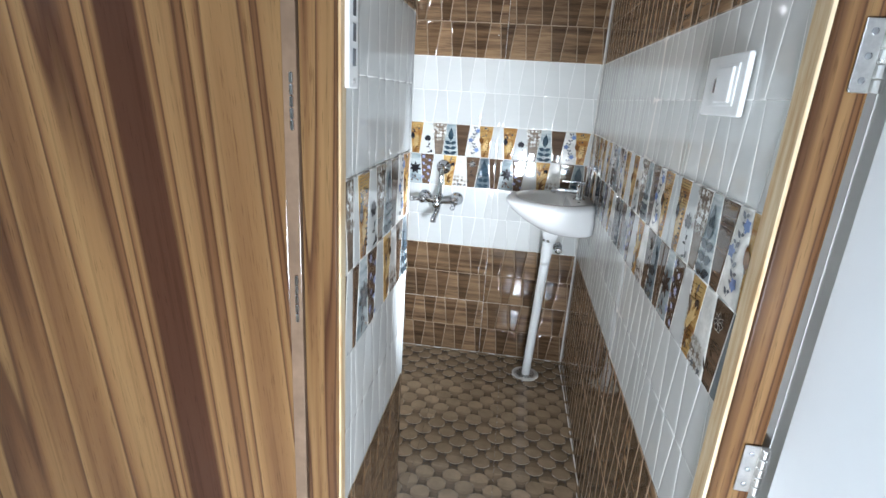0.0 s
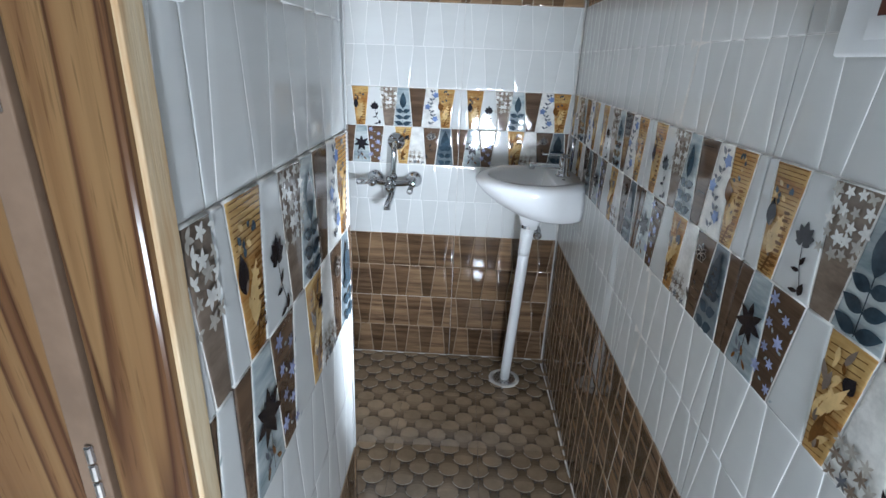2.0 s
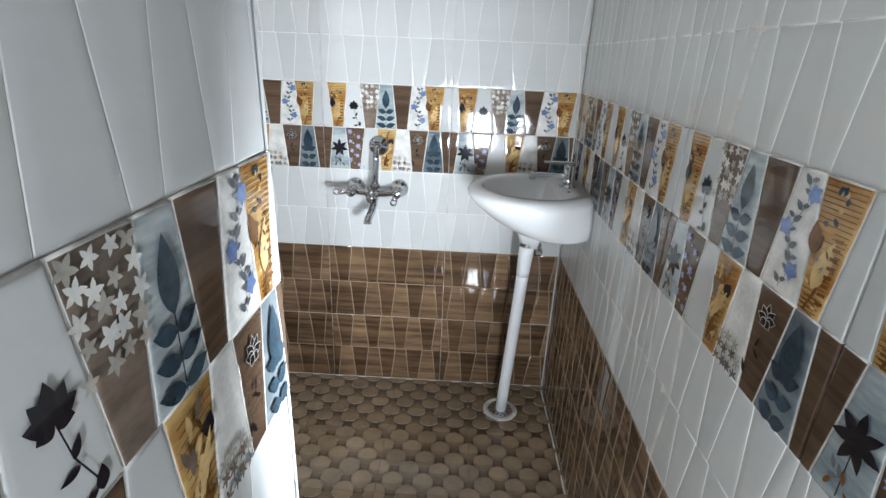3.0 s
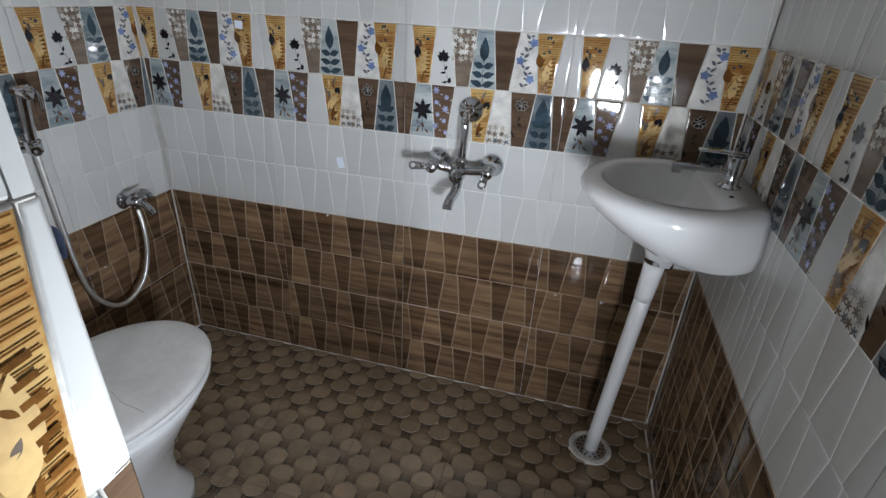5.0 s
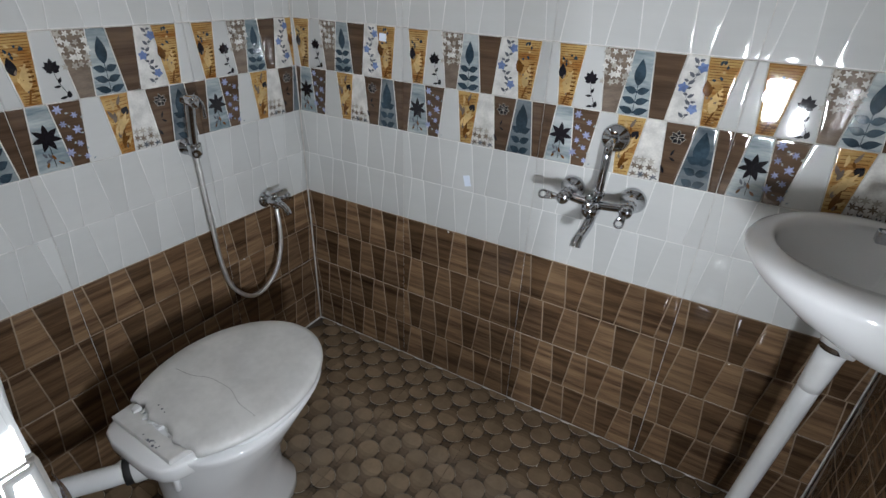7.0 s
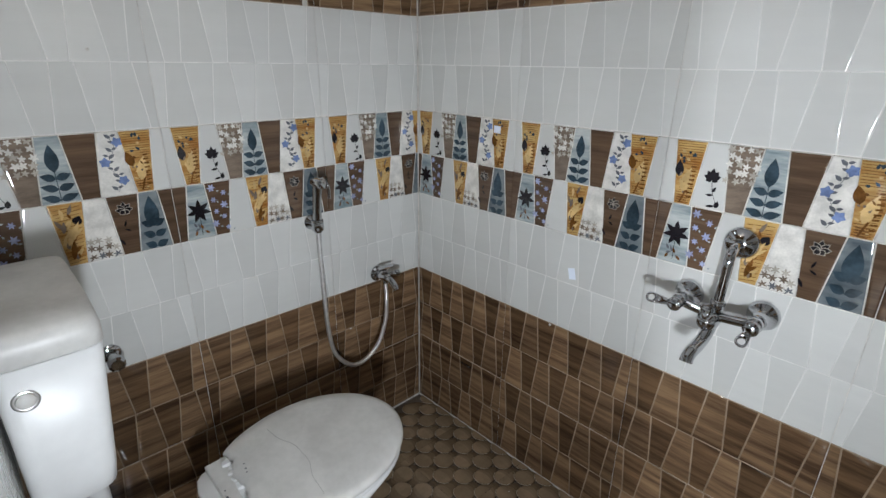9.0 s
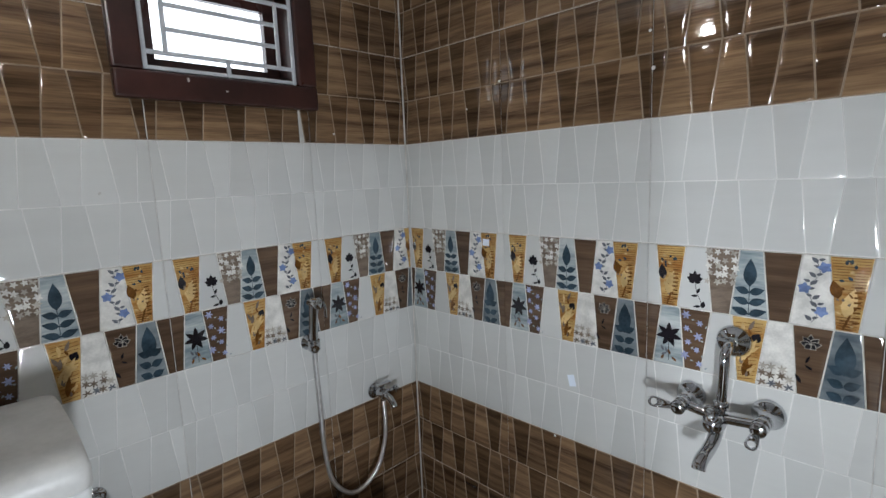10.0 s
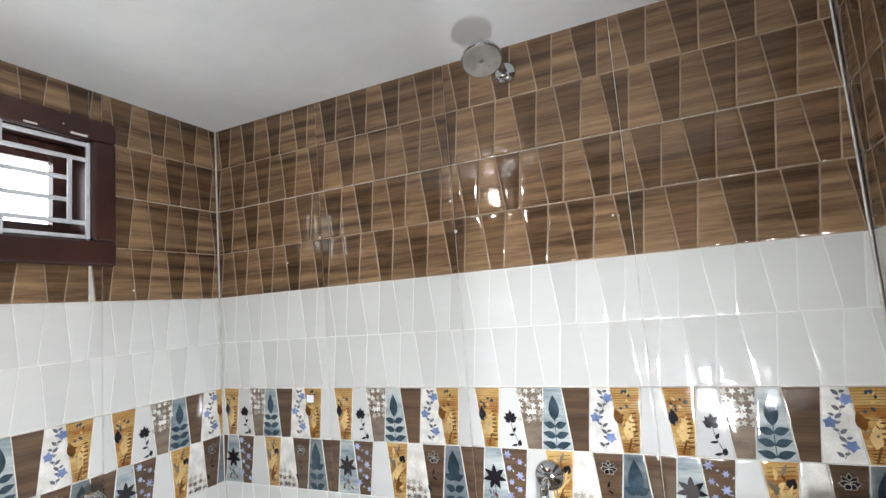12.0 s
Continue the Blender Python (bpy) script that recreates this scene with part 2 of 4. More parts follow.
def laminate(name, slant, width):
    """Glossy wood laminate: broad upright bands of tan and dark brown with fine grain; slant turns the grain."""
    m = bpy.data.materials.new(name)
    m.use_nodes = True
    nt = m.node_tree
    N, L = nt.nodes, nt.links
    bs = N["Principled BSDF"]
    bs.inputs["Roughness"].default_value = 0.16
    bs.inputs["Specular IOR Level"].default_value = 0.22
    tc, turn = N.new("ShaderNodeTexCoord"), N.new("ShaderNodeMapping")
    L.new(tc.outputs["Object"], turn.inputs["Vector"])
    turn.inputs["Rotation"].default_value = (0, radians(slant), 0)

    def grain(scale, detail, along, bend):
        mp, nn = N.new("ShaderNodeMapping"), N.new("ShaderNodeTexNoise")
        L.new(turn.outputs["Vector"], mp.inputs["Vector"])
        mp.inputs["Scale"].default_value = (1, 1, along)
        nn.inputs["Scale"].default_value, nn.inputs["Detail"].default_value, nn.inputs["Distortion"].default_value = scale, detail, bend
        L.new(mp.outputs["Vector"], nn.inputs["Vector"])
        return nn.outputs["Fac"]

    def ramp(source, rows):
        node = N.new("ShaderNodeValToRGB")
        cr = node.color_ramp
        cr.elements[0].position, cr.elements[0].color = rows[0][0], (*rows[0][1], 1)
        cr.elements[1].position, cr.elements[1].color = rows[-1][0], (*rows[-1][1], 1)
        for pos, col in rows[1:-1]:
            cr.elements.new(pos).color = (*col, 1)
        L.new(source, node.inputs["Fac"])
        return node.outputs["Color"]

    def times(a, b, share):
        mx = N.new("ShaderNodeMix")
        mx.data_type, mx.blend_type = "RGBA", "MULTIPLY"
        mx.inputs["Factor"].default_value = share
        L.new(a, mx.inputs["A"])
        L.new(b, mx.inputs["B"])
        return mx.outputs["Result"]

    tan, gold, brown, line = (0.205, 0.117, 0.050), (0.240, 0.147, 0.064), (0.136, 0.070, 0.032), (0.062, 0.028, 0.016)
    bands = ramp(grain(width, 1.6, 0.020, 0.3), ((0.30, line), (0.33, brown), (0.375, tan), (0.385, line), (0.395, brown), (0.430, tan), (0.455, gold), (0.462, line), (0.470, brown), (0.488, tan), (0.510, gold), (0.524, tan),
                                                  (0.531, line), (0.540, brown), (0.555, brown), (0.562, line), (0.570, tan), (0.600, gold), (0.625, tan), (0.634, line), (0.645, brown), (0.68, tan), (0.72, line)))
    fine = grain(150.0, 5.0, 0.022, 0.2)
    streak = ramp(fine, ((0.30, (0.45, 0.40, 0.36)), (0.48, (0.88, 0.87, 0.85)), (0.70, (1.0, 1.0, 1.0))))
    pores = ramp(grain(420.0, 2.0, 0.05, 0.0), ((0.28, (0.45, 0.42, 0.40)), (0.40, (1.0, 1.0, 1.0)), (0.9, (1.0, 1.0, 1.0))))
    wash = ramp(grain(2.6, 2.0, 0.25, 0.0), ((0.32, (0.58, 0.54, 0.54)), (0.68, (1.0, 1.0, 1.0))))
    L.new(times(times(times(bands, streak, 0.40), pores, 0.6), wash, 0.8), bs.inputs["Base Color"])
    bp = N.new("ShaderNodeBump")
    bp.inputs["Strength"].default_value, bp.inputs["Distance"].default_value = 0.08, 0.001
    L.new(fine, bp.inputs["Height"])
    L.new(bp.outputs["Normal"], bs.inputs["Normal"])
    return m


M_LAM = laminate("striped_wood_laminate", 0.0, 12.0)
M_LAM_DOOR = laminate("door_wood_laminate", 5.0, 5.4)


# ---- structure ----
def structure(name, bm, mat, label, category):
    return tagged(link_mesh(name, bm, mat), label, category, kind="structure")


T = 0.010   # tile thickness in front of the masonry
WY0, WY1, WZ0, WZ1 = -0.833, -0.423, 1.663, 1.942      # ventilator, clear opening at the room side
wall_back = structure("wall_back", boxes(((-0.18, T, -0.1), (W + 0.15, 0.16, 2.3))), M_GROUT, "tiled bathroom wall with patterned border above brown dado", "wall")
wall_window = structure("wall_window", boxes(((-0.18, YS - 0.3, -0.1), (-T, T - 0.001, WZ0)), ((-0.18, YS - 0.3, WZ1), (-T, T - 0.001, 2.3)),
                                              ((-0.18, YS - 0.3, WZ0), (-T, WY0, WZ1)), ((-0.18, WY1, WZ0), (-T, T - 0.001, WZ1))), M_GROUT,
                        "tiled bathroom wall with a small grilled ventilator", "wall")
tagged(link_mesh("backdrop", boxes(((-1.42, -2.2, 0.6), (-1.40, 0.9, 4.2))), M_SKYGLOW), "bright white sky outside the ventilator", "sky", kind="structure")
wall_right = structure("wall_right", boxes(((W + T, -1.72, -0.1), (W + 0.15, T - 0.001, 2.3)), ((WD + T, -1.7205, -0.1), (W + T, -1.0, 2.3))), M_GROUT, "tiled wall running from the door to the basin", "wall")
wall_alcove = structure("wall_alcove", boxes(((-T + 0.001, -1.735, -0.1), (XC - T, YS - T, 2.3))), M_GROUT, "tiled wall block behind the cistern, forming the entry passage", "wall")
floor = structure("floor", boxes(((-0.17, -1.735, -0.12), (W + 0.14, 0.15, -0.004))), M_GROUT, "wet bathroom floor of brown fish-scale tiles", "floor")
ceiling = structure("ceiling", boxes(((-0.17, -1.72, ZC), (W + 0.14, 0.15, 2.25))), M_CEIL, "plain white painted low ceiling", "ceiling")

# hall in front of the door
HX0, HX1, HY, HZ = -0.9, 3.4, -4.6, 2.75
structure("floor_hall", boxes(((HX0, HY, -0.12), (HX1, -1.735, -0.006))), M_HALLFLOOR, "pale tiled floor of the hall", "floor")
structure("ceiling_hall", boxes(((HX0, HY, HZ), (HX1, -1.70, HZ + 0.1))), M_CEIL, "white painted hall ceiling", "ceiling")
structure("wall_hall_west", boxes(((HX0 - 0.1, HY, -0.1), (HX0, -1.70, HZ))), M_HALL, "pale painted hall wall", "wall")
structure("wall_hall_east", boxes(((HX1, HY, -0.1), (HX1 + 0.1, -1.70, HZ))), M_HALL, "pale painted hall wall", "wall")
structure("wall_hall_south", boxes(((HX0, HY - 0.1, -0.1), (HX1, HY, HZ))), M_HALL, "pale painted hall wall", "wall")
structure("wall_hall_north", boxes(((HX0, -1.755, -0.1), (0.30, -1.736, HZ)), ((1.83, -1.755, -0.1), (HX1, -1.721, HZ)), ((0.30, -1.755, 2.06), (1.83, -1.721, HZ))),
          M_HALL, "pale painted hall wall round the doorway", "wall")

# ---- doorway ----
def door_frame():
    th = empty("door_frame", 1.48, -1.74, 0)
    inv = Matrix.Translation((-1.48, 1.74, 0))
    def add(name, bm, mat, label=""):
        bm.transform(inv)
        return part(name, bm, mat, th, label)
    add("jamb", boxes(((1.118, -1.765, 0), (XC - 0.002, -1.737, 2.06)), bevel=0.003), M_LAM)
    add("jamb", boxes(((WD + 0.002, -1.765, 0), (1.815, -1.722, 2.06)), bevel=0.003), M_LAM)
    add("head", boxes(((XC - 0.001, -1.765, 2.0), (WD + 0.001, -1.722, 2.06)), bevel=0.003), M_LAM)
    add("lipping", boxes(((XC - 0.020, -1.758, 0), (XC + 0.0015, -1.7365, 2.0)), bevel=0.001), M_RAW, "unfinished pale wood edge")
    add("lipping", boxes(((WD - 0.003, -1.760, 0), (WD + 0.012, -1.7215, 2.0)), bevel=0.001), M_RAW, "unfinished pale wood edge")
    return tagged(th, "striped wood laminate door frame with raw pale edges", "door frame", kind="structure")


door_frame()


def hinge(parent, x, y, z, h=0.08, name="hinge"):
    """A steel butt hinge: leaf, knuckle and screws."""
    bm = boxes(((x - 0.026, y - 0.002, z), (x, y, z + h)), bevel=0.0006, seg=1)
    box(bm, (x, y - 0.002, z), (x + 0.012, y, z + h), 0.0006, 1)
    leaf = part(name, bm, M_STEEL, parent, "brushed steel butt hinge")
    for k in range(5):
        part("knuckle", lathe([(0.0052, 0.0), (0.0058, 0.001), (0.0058, h / 5 - 0.002), (0.0052, h / 5 - 0.001)], (x, y - 0.005, z + k * h / 5), n=12), M_STEEL, leaf, smooth=False)
    for k in range(3):
        part("screw", lathe([(0.004, 0), (0.0038, 0.001), (0.002, 0.0014)], (x - 0.015, y - 0.002, z + h * (0.17 + 0.33 * k)), (0, -1, 0), 10), M_CHROME, leaf)
    return leaf


def white_door():
    """The bathroom's leaf, standing open into the hall."""
    th = empty("bathroom_door", 1.823, -1.79, 0)
    bm = boxes(((0.0, -0.62, 0.012), (0.032, -0.002, 1.985)), bevel=0.002)
    part("leaf", bm, M_WHITE_DOOR, th)
    bm = boxes(((0.0325, -0.62, 0.012), (0.0335, -0.002, 1.985)))
    part("face", bm, M_LAM, th, "striped wood laminate outer face")
    for z in (0.79, 1.36):
        hinge(th, -0.008, 0.022, z)
    return tagged(th, "white laminate bathroom door standing open on steel hinges", "door", kind="structure")


white_door()


def laminate_door():
    th = empty("laminate_door", 0.688, -1.75, 0)
    part("leaf", boxes(((-0.40, -0.017, 0.01), (0.408, 0.010, 2.05)), bevel=0.0015), M_LAM_DOOR, th)
    part("edging", boxes(((0.4085, -0.0185, 0.01), (0.4285, 0.008, 2.05)), bevel=0.001), M_TAPE, th, "glossy pale edging strip beside the hinges")
    for z in (0.98, 1.27):
        for k in range(5):
            part("hinge_knuckle", lathe([(0.002, 0.0), (0.003, 0.001), (0.003, 0.013), (0.002, 0.014)], (0.421, -0.0195, z + k * 0.0155), n=10), M_CHROME, th, "shiny hinge knuckle")
    return tagged(th, "closed door of glossy striped wood laminate beside the bathroom doorway", "door", kind="structure")


laminate_door()

# ---- ventilator window ----
def ventilator():
    th = empty("ventilator_window", 0, -0.628, 1.80)
    inv = Matrix.Translation((0, 0.628, -1.80))
    def add(name, bm, mat, label=""):
        bm.transform(inv)
        return part(name, bm, mat, th, label)
    y0, y1, z0, z1 = -0.898, -0.364, 1.596, 1.997
    x0, x1 = 0.001, 0.028
    add("frame_rail", boxes(((x0, y0, z1 - 0.058), (x1, y1, z1)), bevel=0.006), M_FRAME)
    add("frame_rail", boxes(((x0, y0, z0), (x1, y1, z0 + 0.066)), bevel=0.006), M_FRAME)
    add("frame_stile", boxes(((x0, y0, z0 + 0.067), (x1 - 0.001, y0 + 0.066, z1 - 0.059)), bevel=0.006), M_FRAME)
    add("frame_stile", boxes(((x0, y1 - 0.060, z0 + 0.067), (x1 - 0.001, y1, z1 - 0.059)), bevel=0.006), M_FRAME)
    # inner sub-frame round the light
    a, b, c, d, xs = -0.775, -0.468, 1.714, 1.884, -0.078
    add("sub_frame", boxes(((-0.100, WY0 + 0.001, WZ0 + 0.001), (xs, a, WZ1 - 0.001)), ((-0.100, b, WZ0 + 0.001), (xs, WY1 - 0.001, WZ1 - 0.001)),
                            ((-0.099, a + 0.0005, WZ0 + 0.001), (xs - 0.001, b - 0.0005, c)), ((-0.099, a + 0.0005, d), (xs - 0.001, b - 0.0005, WZ1 - 0.001))), M_FRAME)
    add("reveal", boxes(((-0.077, WY0 + 0.001, WZ0 + 0.001), (-0.002, WY1 - 0.001, WZ0 + 0.004)), ((-0.077, WY0 + 0.001, WZ1 - 0.004), (-0.002, WY1 - 0.001, WZ1 - 0.001)),
                         ((-0.077, WY0 + 0.001, WZ0 + 0.005), (-0.002, WY0 + 0.004, WZ1 - 0.005)), ((-0.077, WY1 - 0.004, WZ0 + 0.005), (-0.002, WY1 - 0.001, WZ1 - 0.005))), M_FRAME)
    # iron grille
    g0, g1 = 0.004, 0.010
    ya, yb, za, zb = WY0 + 0.003, WY1 - 0.002, WZ0 + 0.004, WZ1 - 0.010
    q = 0.0055
    zi0, zi1 = za + 0.043, zb - 0.048
    yi0, yi1 = ya + 0.055, yb - 0.050
    bars = [("h", za + q, ya, yb), ("h", zb - q, ya, yb), ("h", zi0, ya, yb), ("h", zi1, ya, yb)]
    bars += [("h", zi0 + (zi1 - zi0) * k / 3, yi0, yi1) for k in (1, 2)]
    bars += [("v", ya + q, za, zb), ("v", yb - q, za, zb), ("v", yi0, zi0, zi1), ("v", yi1, zi0, zi1), ("v", (ya + yb) / 2, zi1, zb + 0.014), ("v", (ya + yb) / 2 + 0.005, za - 0.012, zi0)]
    for i, (o, p, s, e) in enumerate(bars):
        dx = 0.0007 * (i % 3)
        pair = ((g0 + dx, s, p - q), (g1 + dx, e, p + q)) if o == "h" else ((g0 + 0.0025 + dx, p - q, s), (g1 + 0.0025 + dx, p + q, e))
        add("grille_bar", boxes(pair, bevel=0.0012, seg=1), M_GRILLE)
    # dried putty along the frame's inner edge
    for y, z, w, h in ((-0.815, 1.9445, 0.034, 0.006), (-0.573, 1.9430, 0.030, 0.005), (-0.462, 1.9440, 0.042, 0.006), (-0.735, 1.648, 0.005, 0.010), (-0.640, 1.628, 0.006, 0.004), (-0.50, 1.962, 0.004, 0.004), (-0.70, 1.968, 0.003, 0.004)):
        add("putty_smear", boxes(((x1 - 0.0016, y - w / 2, z - h / 2), (x1 + 0.0012, y + w / 2, z + h / 2)), bevel=0.0008, seg=1), M_GROUT, "smear of dried white putty")
    return tagged(th, "small ventilator window with dark brown frame and white iron grille", "window", kind="structure")


ventilator()


# ---- fixtures ----
def cyl(p, axis, r, h, n=20, soft=0.0015):
    return lathe([(r - soft, 0), (r, soft), (r, h - soft), (r - soft, h)], p, axis, n)


def merge(*bms):
    out = bmesh.new()
    for b in bms:
        me = bpy.data.meshes.new("tmp")
        b.to_mesh(me)
        b.free()
        out.from_mesh(me)
        bpy.data.meshes.remove(me)
    return out


def loop_lever(root, way, face, length, half=0.0125):
    """A flat rounded lever with an oval hole near its tip; face is the way that its flat side looks."""
    w = Vector(way).normalized()
    f = Vector(face)
    f = (f - w * f.dot(w)).normalized()
    v = f.cross(w)
    rings = []
    o = Vector(root) + w * (length - half)
    for big, z in ((0.93, -0.0042), (1.0, -0.003), (1.0, 0.003), (0.93, 0.0042), (0.0, 0.0036), (0.0, -0.0036)):
        ring = []
        for k in range(32):
            c, d = math.cos(2 * math.pi * k / 32), math.sin(2 * math.pi * k / 32)
            if big:
                ring.append(o + w * (half * c if c > 0 else (length - half) * c) * big + v * half * math.copysign(abs(d) ** 0.8, d) * big * (1.0 if c > 0 else 1.0 + 0.35 * c) + f * z)
            else:
                ring.append(o + w * (0.0072 * c) + v * 0.0078 * d + f * z)
        rings.append(ring)
    return loft(rings, closed=True)


def mixer():
    """Two-handled wall mixer with the bent pipe of an overhead shower."""
    cx, cz = 1.081, 0.836
    th = empty("wall_mixer", cx, 0, cz)
    def add(name, bm, mat=M_CHROME, label=""):
        return part(name, bm, mat, th, label, smooth=True)
    for s in (-1, 1):
        add("wall_flange", lathe([(0.034, 0), (0.034, 0.004), (0.030, 0.012), (0.018, 0.022), (0.016, 0.04), (0.016, 0.055)], (s * 0.080, 0.0, 0.003), (0, -1, 0), 28))
        add("valve_body", lathe([(0.013, 0), (0.016, 0.003), (0.016, 0.020), (0.017, 0.024), (0.017, 0.034), (0.011, 0.039)], (s * 0.080, -0.038, 0.003), (0, -1, 0), 24))
        hub = lathe([(0.012, 0), (0.0165, 0.003), (0.0165, 0.018), (0.010, 0.022)], (s * 0.080, -0.076, 0.003), (0, -1, 0), 20)
        paddle = loop_lever((s * 0.080, -0.088, 0.003), *(((-0.96, -0.22, 0.06), (0.25, -0.75, 0.55), 0.064) if s < 0 else ((-0.20, -0.55, -0.70), (0.10, -0.80, 0.60), 0.046)))
        add("handle", merge(hub, paddle))
    add("bridge", tube([(-0.080, -0.055, 0.0), (-0.04, -0.058, -0.004), (0, -0.060, -0.006), (0.04, -0.058, -0.004), (0.080, -0.055, 0)], 0.0115, 16, 6))
    knob = loop_lever((-0.008, -0.090, -0.012), (-0.08, -0.22, 0.97), (0.25, -0.9, 0.4), 0.046, 0.011)
    add("diverter_lever", knob)
    add("diverter", lathe([(0.010, 0), (0.022, 0.004), (0.024, 0.016), (0.022, 0.030), (0.014, 0.040), (0.005, 0.043)], (-0.004, -0.058, -0.012), (-0.2, -1, -0.2), 22))
    add("spout", tube([(-0.002, -0.060, -0.012), (-0.003, -0.085, -0.045), (-0.006, -0.112, -0.062), (-0.009, -0.138, -0.070), (-0.011, -0.152, -0.080), (-0.011, -0.157, -0.090)], 0.013, 16, 6, radii=(0.014, 0.0145)))
    add("shower_pipe", tube([(0.0, -0.060, 0.0), (0.002, -0.062, 0.04), (0.004, -0.062, 0.10), (0.004, -0.058, 0.138), (0.005, -0.035, 0.152), (0.006, -0.004, 0.155)], 0.0105, 16, 7))
    add("pipe_nut", lathe([(0.012, 0), (0.016, 0.002), (0.016, 0.020), (0.012, 0.022)], (0.001, -0.061, 0.012), (0, 0, 1), 6))
    add("pipe_flange", lathe([(0.037, 0), (0.036, 0.005), (0.030, 0.013), (0.015, 0.019), (0.011, 0.021)], (0.006, 0, 0.155), (0, -1, 0), 28))
    return tagged(th, "chrome two-handled wall mixer with bent riser pipe and spout", "tap")


mixer()


def overhead_shower():
    th = empty("overhead_shower", 1.071, 0, 2.018)
    part("wall_flange", lathe([(0.030, 0), (0.029, 0.004), (0.022, 0.010), (0.012, 0.014)], (0, 0, 0), (0, -1, 0), 28), M_CHROME, th, smooth=True)
    part("arm", tube([(0, -0.005, 0), (0.001, -0.05, 0.003), (0.004, -0.14, 0.002), (0.008, -0.20, -0.012), (0.012, -0.235, -0.040)], 0.0105, 14, 6), M_CHROME, th, smooth=True)
    ax = Vector((0.16, -0.42, -0.89)).normalized()
    o = Vector((0.012, -0.232, -0.036))
    head = part("shower_head", lathe([(0.012, -0.006), (0.017, 0.0), (0.017, 0.014), (0.028, 0.024), (0.042, 0.036), (0.0455, 0.044), (0.0445, 0.050), (0.0415, 0.051)], o, ax, 36), M_CHROME, th, smooth=True)
    part("spray_plate", lathe([(0.0412, 0.0512), (0.040, 0.0525), (0.010, 0.0525), (0.001, 0.0525)], o, ax, 36), M_STEEL, head, "grey spray plate")
    part("screw", lathe([(0.006, 0.0526), (0.005, 0.055), (0.001, 0.0555)], o, ax, 14), M_CHROME, head)
    return tagged(th, "round chrome overhead shower on a short wall arm", "shower")


overhead_shower()


def hand_shower():
    """Jet spray in its holder, with a steel hose down to a wall tap."""
    th = empty("hand_shower", 0, -0.452, 0.88)
    part("holder", merge(lathe([(0.024, 0), (0.024, 0.004), (0.014, 0.008), (0.013, 0.03)], (0.0, 0, 0.0), (1, 0, 0), 20), cyl((0.040, 0, -0.018), (0, 0, 1), 0.019, 0.034)), M_CHROME, th, smooth=True)
    part("handle", tube([(0.040, 0, -0.024), (0.042, 0, 0.04), (0.047, 0.002, 0.095), (0.052, 0.003, 0.132)], 0.0135, 18, 6, radii=(0.0130, 0.0145)), M_CHROME, th, smooth=True)
    part("head", lathe([(0.008, -0.018), (0.0145, -0.015), (0.0155, 0.000), (0.017, 0.016), (0.017, 0.026), (0.014, 0.029)], (0.050, 0.003, 0.134), (0.94, 0.20, -0.04), 22), M_CHROME, th, smooth=True)
    part("trigger", tube([(0.060, 0.014, 0.150), (0.074, 0.026, 0.126), (0.070, 0.030, 0.085)], 0.0042, 8, 5), M_CHROME, th, "thin trigger lever", smooth=True)
    hose = [(0.040, 0, -0.024), (0.040, 0.001, -0.08), (0.041, 0.003, -0.22), (0.044, 0.006, -0.36), (0.050, 0.022, -0.465), (0.058, 0.070, -0.530), (0.064, 0.125, -0.540),
            (0.068, 0.190, -0.495), (0.070, 0.226, -0.410), (0.068, 0.236, -0.33), (0.056, 0.243, -0.270)]
    part("hose", ribbed_tube(hose, 0.0076), M_HOSE, th, "ribbed stainless steel hose", smooth=True)
    return tagged(th, "chrome jet spray with a looped steel hose on the wall", "hand shower")


def ribbed_tube(points, r):
    path = smooth_path(points, 26)
    rings, side = [], None
    for i, p in enumerate(path):
        d = (path[min(i + 1, len(path) - 1)] - path[max(i - 1, 0)]).normalized()
        side = d.orthogonal().normalized() if side is None else side
        side = (side - d * side.dot(d)).normalized()
        up = d.cross(side)
        rr = r * (1.0 if i % 2 else 0.84)
        rings.append([p + rr * (math.cos(2 * math.pi * k / 10) * side + math.sin(2 * math.pi * k / 10) * up) for k in range(10)])
    return loft(rings)


hand_shower()


def wall_tap():
    th = empty("wall_tap", 0, -0.205, 0.632)
    part("flange", lathe([(0.028, 0), (0.028, 0.004), (0.020, 0.010), (0.015, 0.014)], (0, 0, 0), (1, 0, 0), 24), M_CHROME, th, smooth=True)
    part("body", merge(cyl((0.008, 0, 0), (1, 0, 0), 0.0150, 0.058), cyl((0.046, 0, 0.008), (0, 0, 1), 0.0115, 0.020), cyl((0.052, -0.003, -0.030), (0.1, 0, 1), 0.0085, 0.026)), M_CHROME, th, smooth=True)
    part("spout", tube([(0.052, 0.0, -0.002), (0.076, 0.004, -0.006), (0.094, 0.006, -0.020), (0.103, 0.007, -0.036)], 0.0118, 16, 5, radii=(0.0125, 0.0115)), M_CHROME, th, smooth=True)
    part("side_knob", merge(cyl((0.044, 0.008, 0.002), (0.25, 0.97, 0.05), 0.0085, 0.040), cyl((0.053, 0.045, 0.004), (0.25, 0.97, 0.05), 0.0135, 0.016)), M_CHROME, th, smooth=True)
    part("lever", boxes(((0.036, -0.022, 0.032), (0.056, 0.036, 0.0385)), ((0.041, -0.006, 0.026), (0.051, 0.006, 0.0325)), bevel=0.0022), M_CHROME, th)
    return tagged(th, "chrome two-way wall tap above the brown tiles", "tap")


wall_tap()


